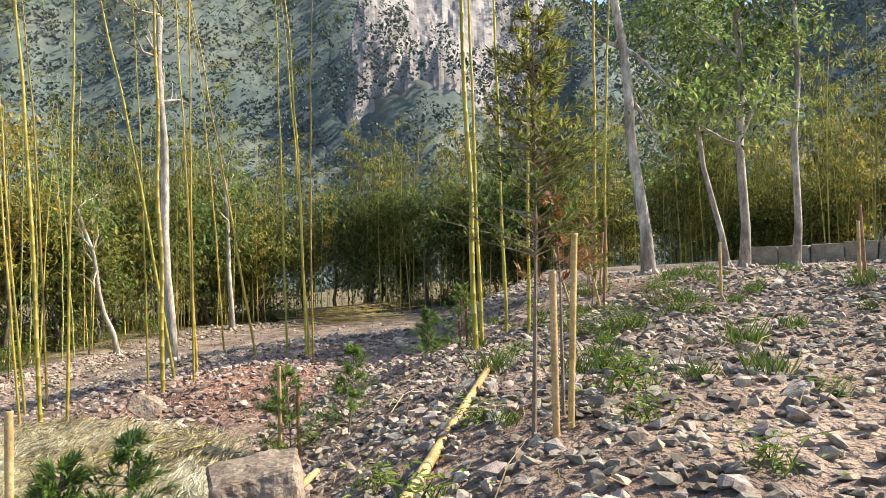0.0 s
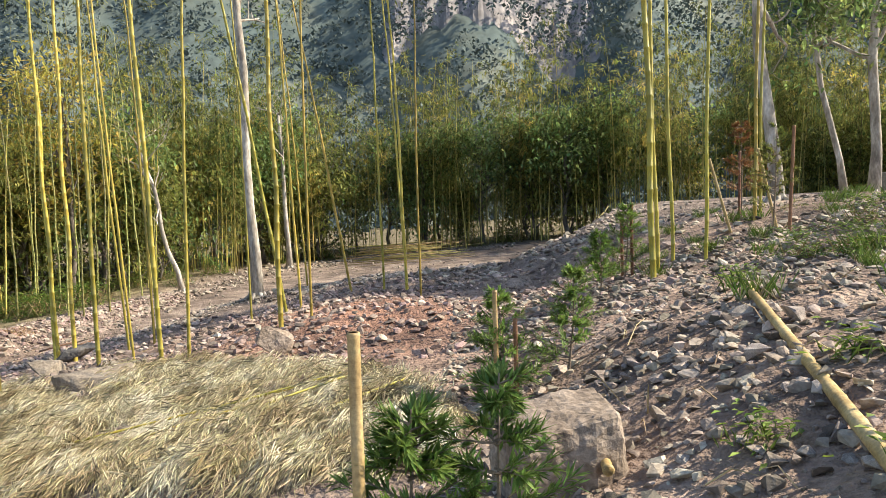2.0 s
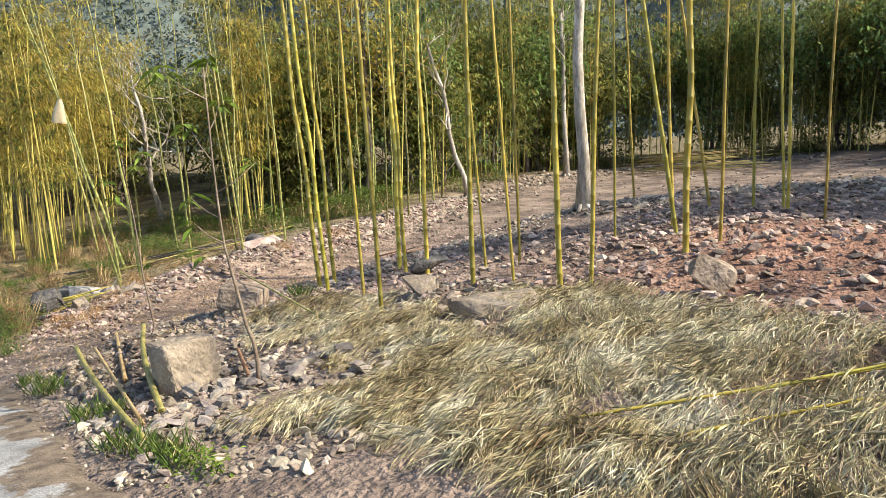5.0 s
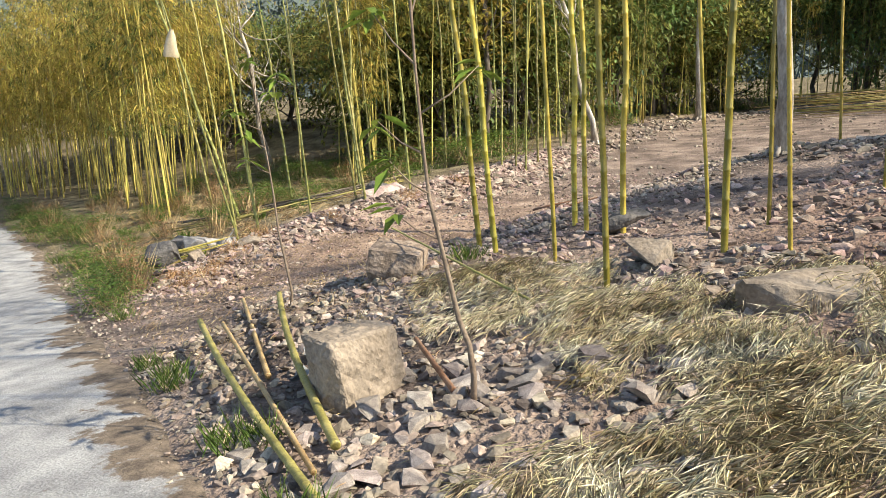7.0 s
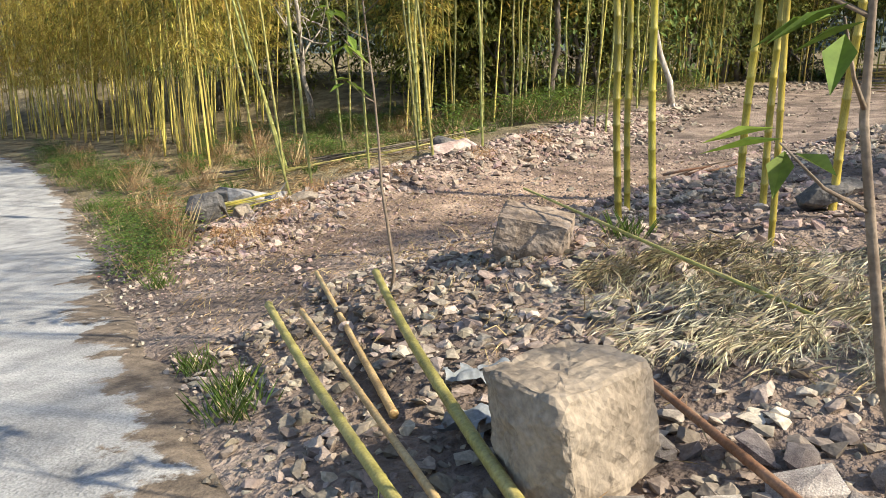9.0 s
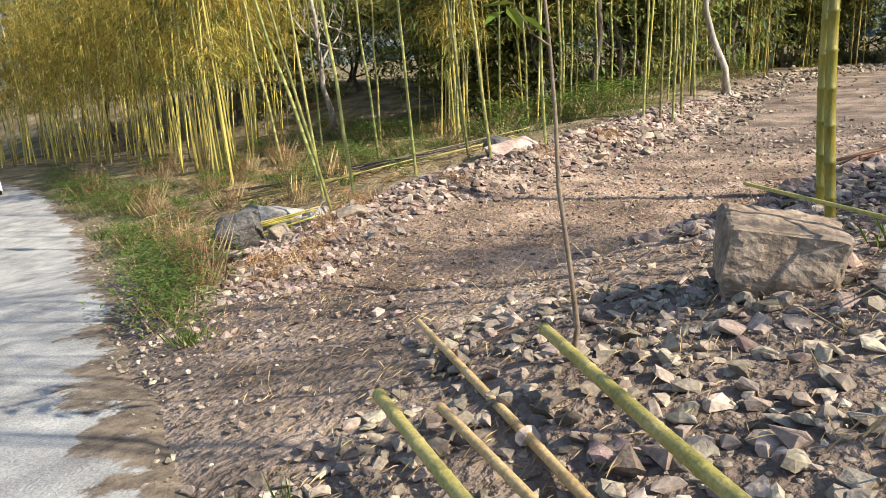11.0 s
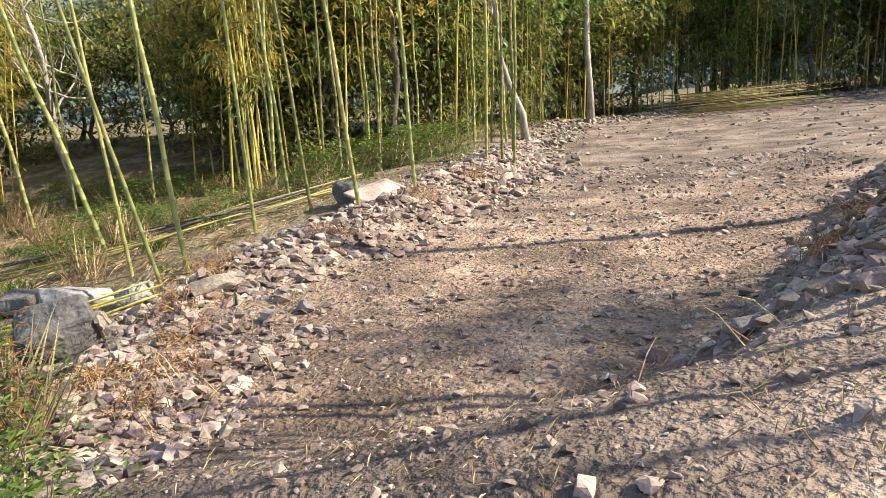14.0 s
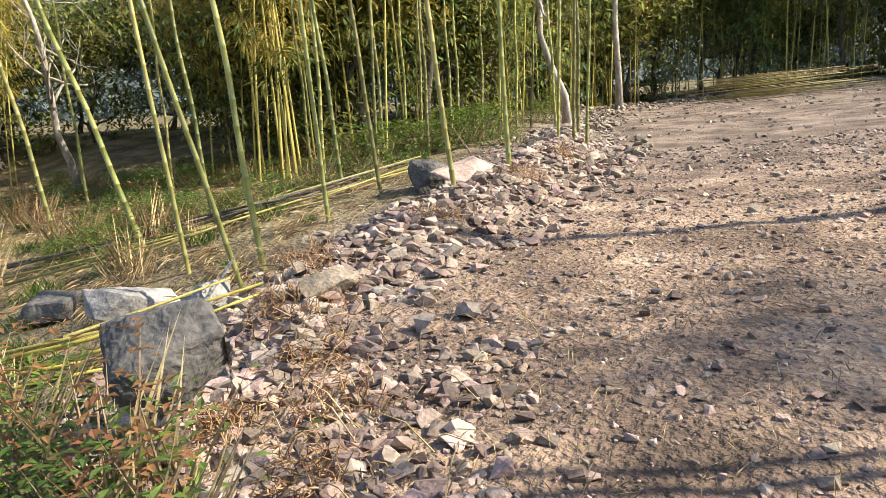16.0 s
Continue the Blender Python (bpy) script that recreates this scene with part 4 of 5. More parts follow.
for p, q in (((-3.94, 7.93), (-3.12, 8.76)), ((-4.81, 7.88), (-3.84, 8.2)), ((-4.4, 8.6), (-3.2, 9.05)), ((-3.01, 7.88), (-2.51, 8.57)), ((-5.5, 8.2), (-3.6, 8.9))):
    laid_pole("bamboo_pole", "yellow bamboo cane among dry leaves", gz(*p, 0.11), gz(*q, 0.13), 0.012, 0.01, "culm", group="canes in the leaf heap")


def stake(x, y, h, r, kind="dry_culm", lean=(0, 0), label="weathered bamboo stake driven into the soil"):
    z = ground_height(x, y)
    return laid_pole("stake", label, (x, y, z - 0.1), (x + lean[0] * h, y + lean[1] * h, z + h), r, r * 0.95, kind, 0.4, "stake", "planting stakes")


stake(-2.27, 4.31, 1.14, 0.023)
stake(-1.69, 8.02, 1.0, 0.022)
stake(-1.52, 8.1, 0.7, 0.02, "rust_culm")
stake(0.62, 4.97, 0.98, 0.024)
stake(0.72, 5.06, 1.18, 0.022, "dry_culm", (0.05, 0.02))
for x, y, h, a in ((0.26, 12.5, 0.9, 0), (0.38, 12.4, 1.05, 0), (3.0, 15.6, 1.25, 0.02), (3.15, 15.3, 1.2, 0.08), (2.7, 13.1, 1.2, -0.25), (2.6, 12.5, 1.5, 0.05), (4.17, 11.6, 0.8, 0), (5.75, 10.7, 0.8, 0), (5.95, 10.9, 1.0, -0.05), (2.4, 14.2, 1.2, -0.3)):
    stake(x, y, h, 0.024, rng.choice(("dry_culm", "rust_culm")), (a, 0))


# ---- young trees and weeds ----
def evergreen(x, y, h, width, leaf="leaf_sapling", label="young evergreen sapling with feathery green sprays", bare=0.1, sprays=60):
    top = thing("sapling", label, "sapling", "planted evergreen saplings", (x, y, ground_height(x, y) - 0.03))
    b, twigs = Build(), Build()
    tip = Vector((rng.uniform(-0.08, 0.08), rng.uniform(-0.08, 0.08), h))
    b.tube([Vector((0, 0, 0)), tip * 0.5 + Vector((0.02, 0.01, 0)), tip], [0.009 + h * 0.003, 0.008, 0.003], 6)
    c = Build()
    for _ in range(sprays):
        f = rng.uniform(bare, 0.98)
        a = rng.uniform(0, math.tau)
        out = Vector((math.cos(a), math.sin(a), rng.uniform(0.1, 0.6))).normalized()
        reach = width * (1.15 - f) * rng.uniform(0.5, 1.0)
        base = tip * f
        end = base + out * reach
        twigs.tube([base, end], [0.006, 0.002], 3, False)
        for _ in range(46):
            p = base.lerp(end, rng.uniform(0.25, 1.05))
            d = (out + rand_dir() * 0.8).normalized()
            c.leaf(p, d, rng.uniform(0.045, 0.095), 0.015)
    part("stem", b.mesh("stem", M["twig"]), top)
    tagged(part("twigwork", twigs.mesh("twigwork", M["twig"]), top), kind="stuff")
    tagged(part("foliage", c.mesh("foliage", M[leaf]), top), kind="stuff")
    return top


evergreen(-2.16, 4.42, 0.85, 0.5, sprays=52)
evergreen(-1.84, 4.62, 0.95, 0.5, sprays=46)
evergreen(-1.6, 8.1, 1.0, 0.5, sprays=60)
evergreen(-1.05, 8.35, 0.95, 0.5, sprays=50)
evergreen(0.25, 12.3, 1.1, 0.6)
evergreen(-0.2, 11.6, 0.8, 0.5)
evergreen(0.5, 5.1, 2.7, 1.0, "leaf_bamboo", "thin sapling with sparse browning sprays", 0.42, 110)
evergreen(0.72, 5.3, 1.7, 0.6, "leaf_rust", "thin sapling with rusty leaves", 0.5, 26)
evergreen(2.9, 15.2, 1.8, 0.7, "leaf_rust", "young sapling with browning leaves", 0.3, 50)
evergreen(2.45, 12.7, 1.6, 0.7, "leaf_bamboo", "young sapling with olive leaves", 0.2, 50)


def broad_sapling(pts, r, clusters, label, stem="bark"):
    """A thin whip with drooping clusters of broad leaves."""
    x, y = pts[0][:2]
    z = ground_height(x, y) - 0.04
    top = thing("sapling", label, "sapling", "", (x, y, z))
    b, c = Build(), Build()
    p = [Vector((a - x, bb - y, h)) for a, bb, h in pts]
    b.tube(p, [r * (1 - 0.7 * i / (len(p) - 1)) for i in range(len(p))], 8)
    for h, reach, n in clusters:
        i = max(k for k in range(len(p) - 1) if p[k].z <= h)
        f = (h - p[i].z) / (p[i + 1].z - p[i].z)
        base = p[i].lerp(p[i + 1], f)
        a = rng.uniform(0, math.tau)
        end = base + Vector((math.cos(a) * reach, math.sin(a) * reach, reach * 0.7))
        w = Build()
        w.tube([base, base.lerp(end, 0.5) + Vector((0, 0, -0.03)), end], [r * 0.35, r * 0.25, r * 0.12], 5)
        part("branch", w.mesh("branch", M[stem], True), top)
        for _ in range(n):
            t = rng.uniform(0, math.tau)
            d = Vector((math.cos(t), math.sin(t), rng.uniform(-0.5, 0.3))).normalized()
            c.leaf(end + rand_dir() * 0.05, d, rng.uniform(0.13, 0.24), 0.075, bend=0.35)
    part("stem", b.mesh("stem", M[stem], True), top)
    part("foliage", c.mesh("foliage", M["leaf_bright"]), top)
    return top


broad_sapling([(-9.01, 9.78, 0), (-9.0, 9.78, 0.27), (-9.02, 9.77, 0.48), (-9.08, 9.75, 0.66), (-9.13, 9.74, 0.91), (-9.18, 9.73, 1.16), (-9.24, 9.71, 1.47), (-9.26, 9.7, 1.78), (-9.29, 9.7, 2.28), (-9.33, 9.72, 3.2)], 0.024,
              [(1.2, 0.3, 4), (1.5, 0.35, 6), (1.75, 0.3, 6), (2.0, 0.4, 8), (2.3, 0.5, 9), (2.6, 0.4, 9), (2.9, 0.4, 10), (3.1, 0.3, 12)], "thin crooked sapling with a few drooping green leaves", "twig")
broad_sapling([(-12.8, 12.41, 0), (-12.77, 12.43, 0.22), (-12.8, 12.41, 0.54), (-12.85, 12.38, 1.0), (-12.86, 12.37, 1.4), (-12.89, 12.36, 1.82), (-12.92, 12.34, 2.18), (-12.97, 12.3, 2.9)], 0.018,
              [(1.7, 0.25, 4), (2.0, 0.3, 5), (2.2, 0.3, 7), (2.4, 0.35, 8), (2.6, 0.3, 8), (2.8, 0.3, 8)], "thin upright sapling with sparse leaves", "twig")


def sack():
    """A beige cloth bag tied to the leaning bamboo."""
    b = Build()
    z0 = ground_height(-20.9, 20.0) + 5.5
    rings = ((0.05, 0.0), (0.06, -0.06), (0.11, -0.2), (0.16, -0.42), (0.19, -0.62), (0.18, -0.68))
    n = 12
    for r, z in rings:
        for j in range(n):
            a = math.tau * j / n
            k = 1 + 0.16 * math.sin(3 * a + z * 5)
            b.v.append((r * k * math.cos(a), r * k * 0.6 * math.sin(a), z))
    for i in range(len(rings) - 1):
        for j in range(n):
            b.f.append((i * n + j, i * n + (j + 1) % n, (i + 1) * n + (j + 1) % n, (i + 1) * n + j))
    b.f.append(tuple(range(n)))
    ob = new("cloth_bag", b.mesh("cloth_bag", M["sack"], True))
    ob.matrix_world = pose(-20.9 - 0.2 * 5.5, 20.0 - 0.08 * 5.5, z0, 0, 6, 30)
    tagged(ob, "beige cloth bag tied on a leaning bamboo", "bag")


sack()


def weed_mesh(blades, height, width, kind, broad):
    b = Build()
    for _ in range(blades):
        a = rng.uniform(0, math.tau)
        p = Vector((rng.gauss(0, width * 0.35), rng.gauss(0, width * 0.35), 0))
        if broad:
            p.z = rng.uniform(0.02, height)
            d = Vector((math.cos(a), math.sin(a), rng.uniform(-0.2, 0.7))).normalized()
            b.leaf(p, d, rng.uniform(0.045, 0.095), 0.032, bend=0.25)
        else:
            d = Vector((math.cos(a) * 0.55, math.sin(a) * 0.55, 1)).normalized()
            b.leaf(p, d, height * rng.uniform(0.5, 1.1), 0.014, up=Vector((-math.sin(a), math.cos(a), 0.2)), bend=0.1)
    return b.mesh("foliage", M[kind])


def weed_model(name, label, meshes):
    top = thing(name, label, "plant", "weeds on the cleared ground", (0, 0, -300))
    for m in meshes:
        part("foliage", m, top)
    return top


GRASS = weed_model("grass_tuft", "small green grass tuft on stony soil", [weed_mesh(60, 0.26, 0.22, "leaf_weed", False), weed_mesh(12, 0.2, 0.2, "straw", False)])
HERB = weed_model("weed", "low leafy green weed on rubble", [weed_mesh(70, 0.2, 0.3, "leaf_bright", True), weed_mesh(20, 0.18, 0.25, "leaf_weed", False)])
BUSH = weed_model("weed_clump", "dense green weed clump at the lane's verge", [weed_mesh(430, 0.44, 0.62, "leaf_weed", True), weed_mesh(60, 0.4, 0.6, "leaf_bright", True), weed_mesh(26, 0.42, 0.5, "litter", False)])
RUST = weed_model("dry_weed", "rusty dried weed stalks at the lane's verge", [weed_mesh(110, 0.75, 0.35, "leaf_rust", True), weed_mesh(40, 0.8, 0.3, "litter", False)])


def strew(model, places, lo=0.8, hi=1.3):
    for x, y in places:
        if verge_side(x, y) > -0.1:
            continue
        plant(model, x, y, rng.uniform(lo, hi), sink=0.02)


strew(BUSH, [(-17.9, 13.75), (-18.6, 14.2), (-19.2, 14.6), (-19.9, 15.3), (-20.7, 15.6), (-21.6, 16.2), (-22.6, 16.9), (-19.5, 15.4), (-20.6, 16.4)], 0.9, 1.4)
strew(BUSH, [(-24 - i * 1.5 + rng.uniform(-0.5, 0.5), 17.8 + i * 0.78 + rng.uniform(0, 0.9)) for i in range(16)], 0.8, 1.7)
strew(RUST, [(-19.4, 15.5), (-20.3, 15.9), (-18.9, 15.0), (-21.5, 17.0), (-23.3, 18.2), (-26, 19.6)], 0.8, 1.3)
strew(GRASS, [(-13.5, 10.8), (-12.5, 10.2), (-12.8, 10.5), (-9.1, 8.2), (-9.4, 8.3), (-8.8, 8.2), (-10.6, 9.1), (-10.4, 9.2), (-16.9, 13.1), (-8.5, 8.0), (-11.2, 14.2)], 0.8, 1.3)
strew(HERB, [(-8.3, 7.9), (-8.0, 7.8), (1.2, 5.7), (1.17, 4.9), (0.9, 9.6), (-0.5, 5.4), (0.16, 5.9), (3.5, 10.5), (3.5, 8.9), (2.6, 10.5), (1.5, 6.4), (2.4, 5.2), (0.7, 9.2), (1.9, 10.1), (2.36, 10.0), (2.1, 9.6), (-0.2, 4.6), (1.4, 3.9), (2.6, 4.2), (4.6, 8.5)], 0.7, 1.5)
strew(HERB, [(rng.uniform(1, 8), rng.uniform(4, 17)) for _ in range(26)], 0.4, 1.0)
strew(GRASS, [(rng.uniform(0.3, 8), rng.uniform(5, 19)) for _ in range(60)], 0.6, 1.4)
strew(BUSH, [(2.2, 9.9), (1.8, 10.4), (3.4, 12.0)], 0.8, 1.0)
strew(BUSH, [(-30.5 + rng.gauss(0, 1.5), 34.5 + rng.gauss(0, 1.5)) for _ in range(8)], 1.2, 2.2)
strew(BUSH, [(-22.5 - 19 * rng.random(), 21 + 24 * rng.random()) for _ in range(130)], 0.5, 1.7)
strew(RUST, [(-22 - 18 * rng.random(), 20.5 + 22 * rng.random()) for _ in range(60)], 0.7, 1.6)
strew(GRASS, [(-21 - 12 * rng.random(), 18.5 + 14 * rng.random()) for _ in range(90)], 0.8, 1.8)
for _ in range(100):
    x, y, nx, ny = along(RIM_LONG, rng.uniform(6, 112))
    off = rng.uniform(0.6, 7)
    plant(BUSH, x + nx * off, y + ny * off, rng.uniform(0.9, 3.0), sink=0.02)


# ---- heaps of dry bamboo leaves ----
def in_polygon(x, y, poly):
    c = False
    for (ax, ay), (bx, by) in zip(poly, poly[1:] + poly[:1]):
        if (ay > y) != (by > y) and x < (bx - ax) * (y - ay) / (by - ay) + ax:
            c = not c
    return c


def leaf_heap(name, label, poly, clumps, lift, kind="straw", size=0.145, blades=(16, 30), tilt=0.15):
    """Fans of long dry leaves thrown over one another."""
    b = Build()
    xs, ys = [p[0] for p in poly], [p[1] for p in poly]
    made = 0
    while made < clumps:
        x, y = rng.uniform(min(xs), max(xs)), rng.uniform(min(ys), max(ys))
        if not in_polygon(x, y, poly) or noise.noise((x * 1.1, y * 1.1, 9)) < -0.12 - 0.35 * rng.random():
            continue
        made += 1
        h = ground_height(x, y) + rng.uniform(0.1, 1.0) * lift * (0.9 + 0.8 * noise.noise((x * 1.3, y * 1.3, 3)))
        a = 4.25 + 1.0 * noise.noise((x * 0.8, y * 0.8, 7)) + rng.gauss(0, 0.7)
        main = Vector((math.cos(a), math.sin(a), rng.uniform(tilt - 0.85, tilt)))
        for _ in range(rng.randint(*blades)):
            d = (main + rand_dir() * 0.5).normalized()
            p = Vector((x, y, h)) + main * rng.uniform(-0.12, 0.2) + rand_dir() * 0.06
            b.leaf(p, d, size * rng.uniform(0.6, 1.3), rng.uniform(0.005, 0.011), bend=rng.uniform(0.1, 0.6))
    return tagged(new(name, b.mesh(name, M[kind])), label, "dry leaves", kind="stuff")


HEAP = [(-8.0, 8.5), (-8.6, 8.75), (-7.6, 9.6), (-8.0, 11.2), (-7.3, 12.5), (-5.7, 12.6), (-4.6, 11.2), (-3.2, 9.6), (-2.2, 8.6), (-1.9, 7.4), (-2.2, 6.4), (-3.2, 6.3), (-4.3, 6.6), (-5.3, 7.2), (-6.3, 7.8), (-7.2, 8.4)]
ARM = [(-8.2, 9.9), (-9.0, 11.2), (-10.4, 11.5), (-11.2, 13.0), (-10.2, 13.7), (-9.0, 13.4), (-8.0, 12.2), (-7.5, 11.0)]
leaf_heap("leaf_heap", "broad heap of dry silvery bamboo leaves", HEAP, 3200, 0.16)
leaf_heap("leaf_heap", "low drift of dry bamboo leaves among rubble", ARM, 560, 0.12)
leaf_heap("leaf_litter", "thin straw litter strewn on the earth", [(-19, 14.2), (-13, 10.9), (-11, 11.5), (-12, 18), (-14, 22), (-18, 22), (-19.5, 18)], 3000, 0.02, "litter", 0.1, (2, 5), 0.1)
leaf_heap("leaf_litter", "bamboo leaf litter under the thicket", [(-21, 18), (-27, 20), (-34, 25), (-34, 34), (-24, 34), (-20, 26)], 1900, 0.1, "litter", 0.24, (5, 10), 0.4)
leaf_heap("leaf_litter", "straw litter beside the leaf heap", [(-9.5, 8.4), (-6, 6.6), (-2, 5.6), (-1.6, 9), (-4, 12), (-8, 15), (-12, 14)], 260, 0.02, "litter", 0.16, (2, 6), 0.1)


def root_tangle(x, y, w, n, label="tangle of rusty bamboo roots on the rim"):
    b = Build()
    for _ in range(n):
        p = Vector((rng.gauss(0, w * 0.45), rng.gauss(0, w * 0.45), rng.uniform(0, w * 0.3)))
        d = rand_dir() * w * 0.35
        b.tube([p, p + d * 0.5 + rand_dir() * w * 0.08, p + d], [0.005, 0.004, 0.003], 3, False)
    ob = new("root_tangle", b.mesh("root_tangle", M["roots"]))
    ob.matrix_world = Matrix.Translation((x, y, ground_height(x, y)))
    tagged(ob, label, "roots", kind="stuff")


for x, y, w in ((-19.6, 18.4, 0.5), (-19.9, 18.9, 0.45), (-19.2, 17.5, 0.4), (-18.8, 16.7, 0.4), (-19.4, 16.4, 0.35), (-20.1, 19.9, 0.6), (-18.2, 24.3, 0.5), (-19.0, 21.5, 0.4), (-12.4, 19.0, 0.5), (-12.9, 18.2, 0.4), (-17.8, 26.8, 0.6), (-18.6, 15.9, 0.3)):
    root_tangle(x, y, w, 170)


def cut_brush(name, label, x, y, spread, n, length, turn, kinds, lift=0.25):
    """A pile of cut canes and twigs, each its own part."""
    top = thing(name, label, "brushwood", "", (x, y, ground_height(x, y)))
    for i in range(n):
        a = radians(turn) + rng.gauss(0, 0.22)
        d = Vector((math.cos(a), math.sin(a), rng.uniform(-0.04, 0.06)))
        c = Vector((rng.gauss(0, spread * 0.4), rng.gauss(0, spread * 0.4), 0))
        l = length * rng.uniform(0.6, 1.2)
        b = Build()
        ends = [c - d * l / 2, c, c + d * l / 2]
        for e in ends:
            e.z = ground_height(x + e.x, y + e.y) - ground_height(x, y) + 0.04 + lift * i / n
        b.tube(ends, [0.024, 0.02, 0.012], 6)
        part("cane", b.mesh("cane", M[kinds[i % len(kinds)]], True), top)


cut_brush("brush_pile", "felled green bamboo canes at the verge", -21.9, 18.2, 1.0, 14, 2.6, 20, ("culm", "green_culm"), 0.35)
cut_brush("brush_pile", "felled bamboo canes lying beyond the rim", -24, 24.5, 2.2, 16, 4.5, 35, ("green_culm", "bark_dark"), 0.25)
cut_brush("brush_pile", "felled bamboo canes lying beyond the rim", -22, 27, 1.6, 12, 4.0, 60, ("green_culm", "bark_dark"), 0.25)
cut_brush("brush_pile", "long pile of felled bamboo at the clearing's far end", -6.5, 56, 3.2, 36, 7.5, 8, ("green_culm", "dry_culm", "culm_far"), 1.2)
cut_brush("brush_pile", "heap of dark brushwood at the clearing's far end", 0.6, 37.5, 2.2, 30, 4.5, 170, ("rust_culm", "green_culm"), 0.6)
cut_brush("brush_pile", "cut branches on the clearing's bank", -12.1, 19.2, 0.8, 8, 1.2, 40, ("rust_culm", "twig"), 0.15)

# torn plastic by the poles
def plastic_scrap(x, y, w, d, turn, seed):
    """A crumpled, torn sheet lying on the stones."""
    pl, n, m = Build(), 15, 10
    for j in range(m):
        for i in range(n):
            u, v = i / (n - 1), j / (m - 1)
            rag = 1 + 0.25 * noise.noise((i * 0.5, seed, j * 0.5))
            px, py = (u - 0.5) * w * rag, (v - 0.5) * d * rag
            pl.v.append((px, py, 0.05 + 0.09 * noise.noise((u * 4, v * 3, seed)) + 0.03 * noise.noise((u * 11, v * 9, seed))))
    pl.f = [(j * n + i, j * n + i + 1, (j + 1) * n + i + 1, (j + 1) * n + i) for j in range(m - 1) for i in range(n - 1) if noise.noise((i * 0.4, j * 0.4, seed + 3)) < 0.32]
    ob = new("plastic_scrap", pl.mesh("plastic_scrap", M["plastic"], True))
    ob.matrix_world = pose(x, y, ground_height(x, y) + 0.03, 0, 0, turn)
    tagged(ob, "crumpled grey plastic scrap on rubble", "litter")


plastic_scrap(-11.1, 10.9, 0.42, 0.2, 35, 2.0)
plastic_scrap(-10.75, 10.35, 0.5, 0.22, 12, 7.5)

# dry stalks standing and lying among the rubble
tw = Build()
for _ in range(230):
    x, y = rng.choice(((rng.uniform(-11.6, -9.0), rng.uniform(11.3, 13.8)), (rng.uniform(-1.0, 3.0), rng.uniform(3.8, 8.5)), (rng.uniform(-19.5, -17.5), rng.uniform(15, 18.5)), (rng.uniform(-15, -12), rng.uniform(13, 19))))
    p = Vector(gz(x, y, 0.02))
    d = Vector((rng.uniform(-1, 1), rng.uniform(-1, 1), rng.uniform(0.0, 0.7))).normalized() * rng.uniform(0.12, 0.5)
    tw.tube([p, p + d * 0.5 + Vector((0, 0, 0.04)), p + d + Vector((0, 0, -0.03))], [0.005, 0.004, 0.002], 4, False)
tagged(new("dry_stalks", tw.mesh("dry_stalks", M["litter"])), "thin dry stalks and rootlets on rubble", "dry stalks", kind="stuff")

# a red spray mark on the lane
mk = Build()
for k in range(5):
    x, y = -19.35 + 0.1 * k, 13.42 + 0.03 * k
    mk.add([(x - 0.07, y - 0.12, 0), (x + 0.02, y - 0.1, 0), (x + 0.06, y + 0.1, 0), (x - 0.04, y + 0.12, 0)], [(0, 1, 2, 3)])
mk.v = [(x, y, float(terrain(x, y)) + 0.022) for x, y, _ in mk.v]
mark = tagged(new("paint_mark", mk.mesh("paint_mark", M["red_paint"])), "faded red spray paint on the concrete lane", "paint mark")


# ---- the low wall on the upper terrace ----
def block_wall():
    top = thing("block_wall", "low weathered wall of rough stone blocks", "wall", "", (10.4, 24.2, ground_height(10.4, 24.2)))
    for i in range(6):
        me = rock_mesh("block", 0.95, 0.5, 0.72 + 0.06 * (i % 2), 200 + i, M["masonry"], 26, 0.02, True)
        ob = part("block", me, top)
        x, y = i * 0.76, -i * 0.5
        ob.matrix_basis = pose(x, y, ground_height(10.4 + x, 24.2 + y) - top.location.z + 0.27, 0, 0, -33)


block_wall()


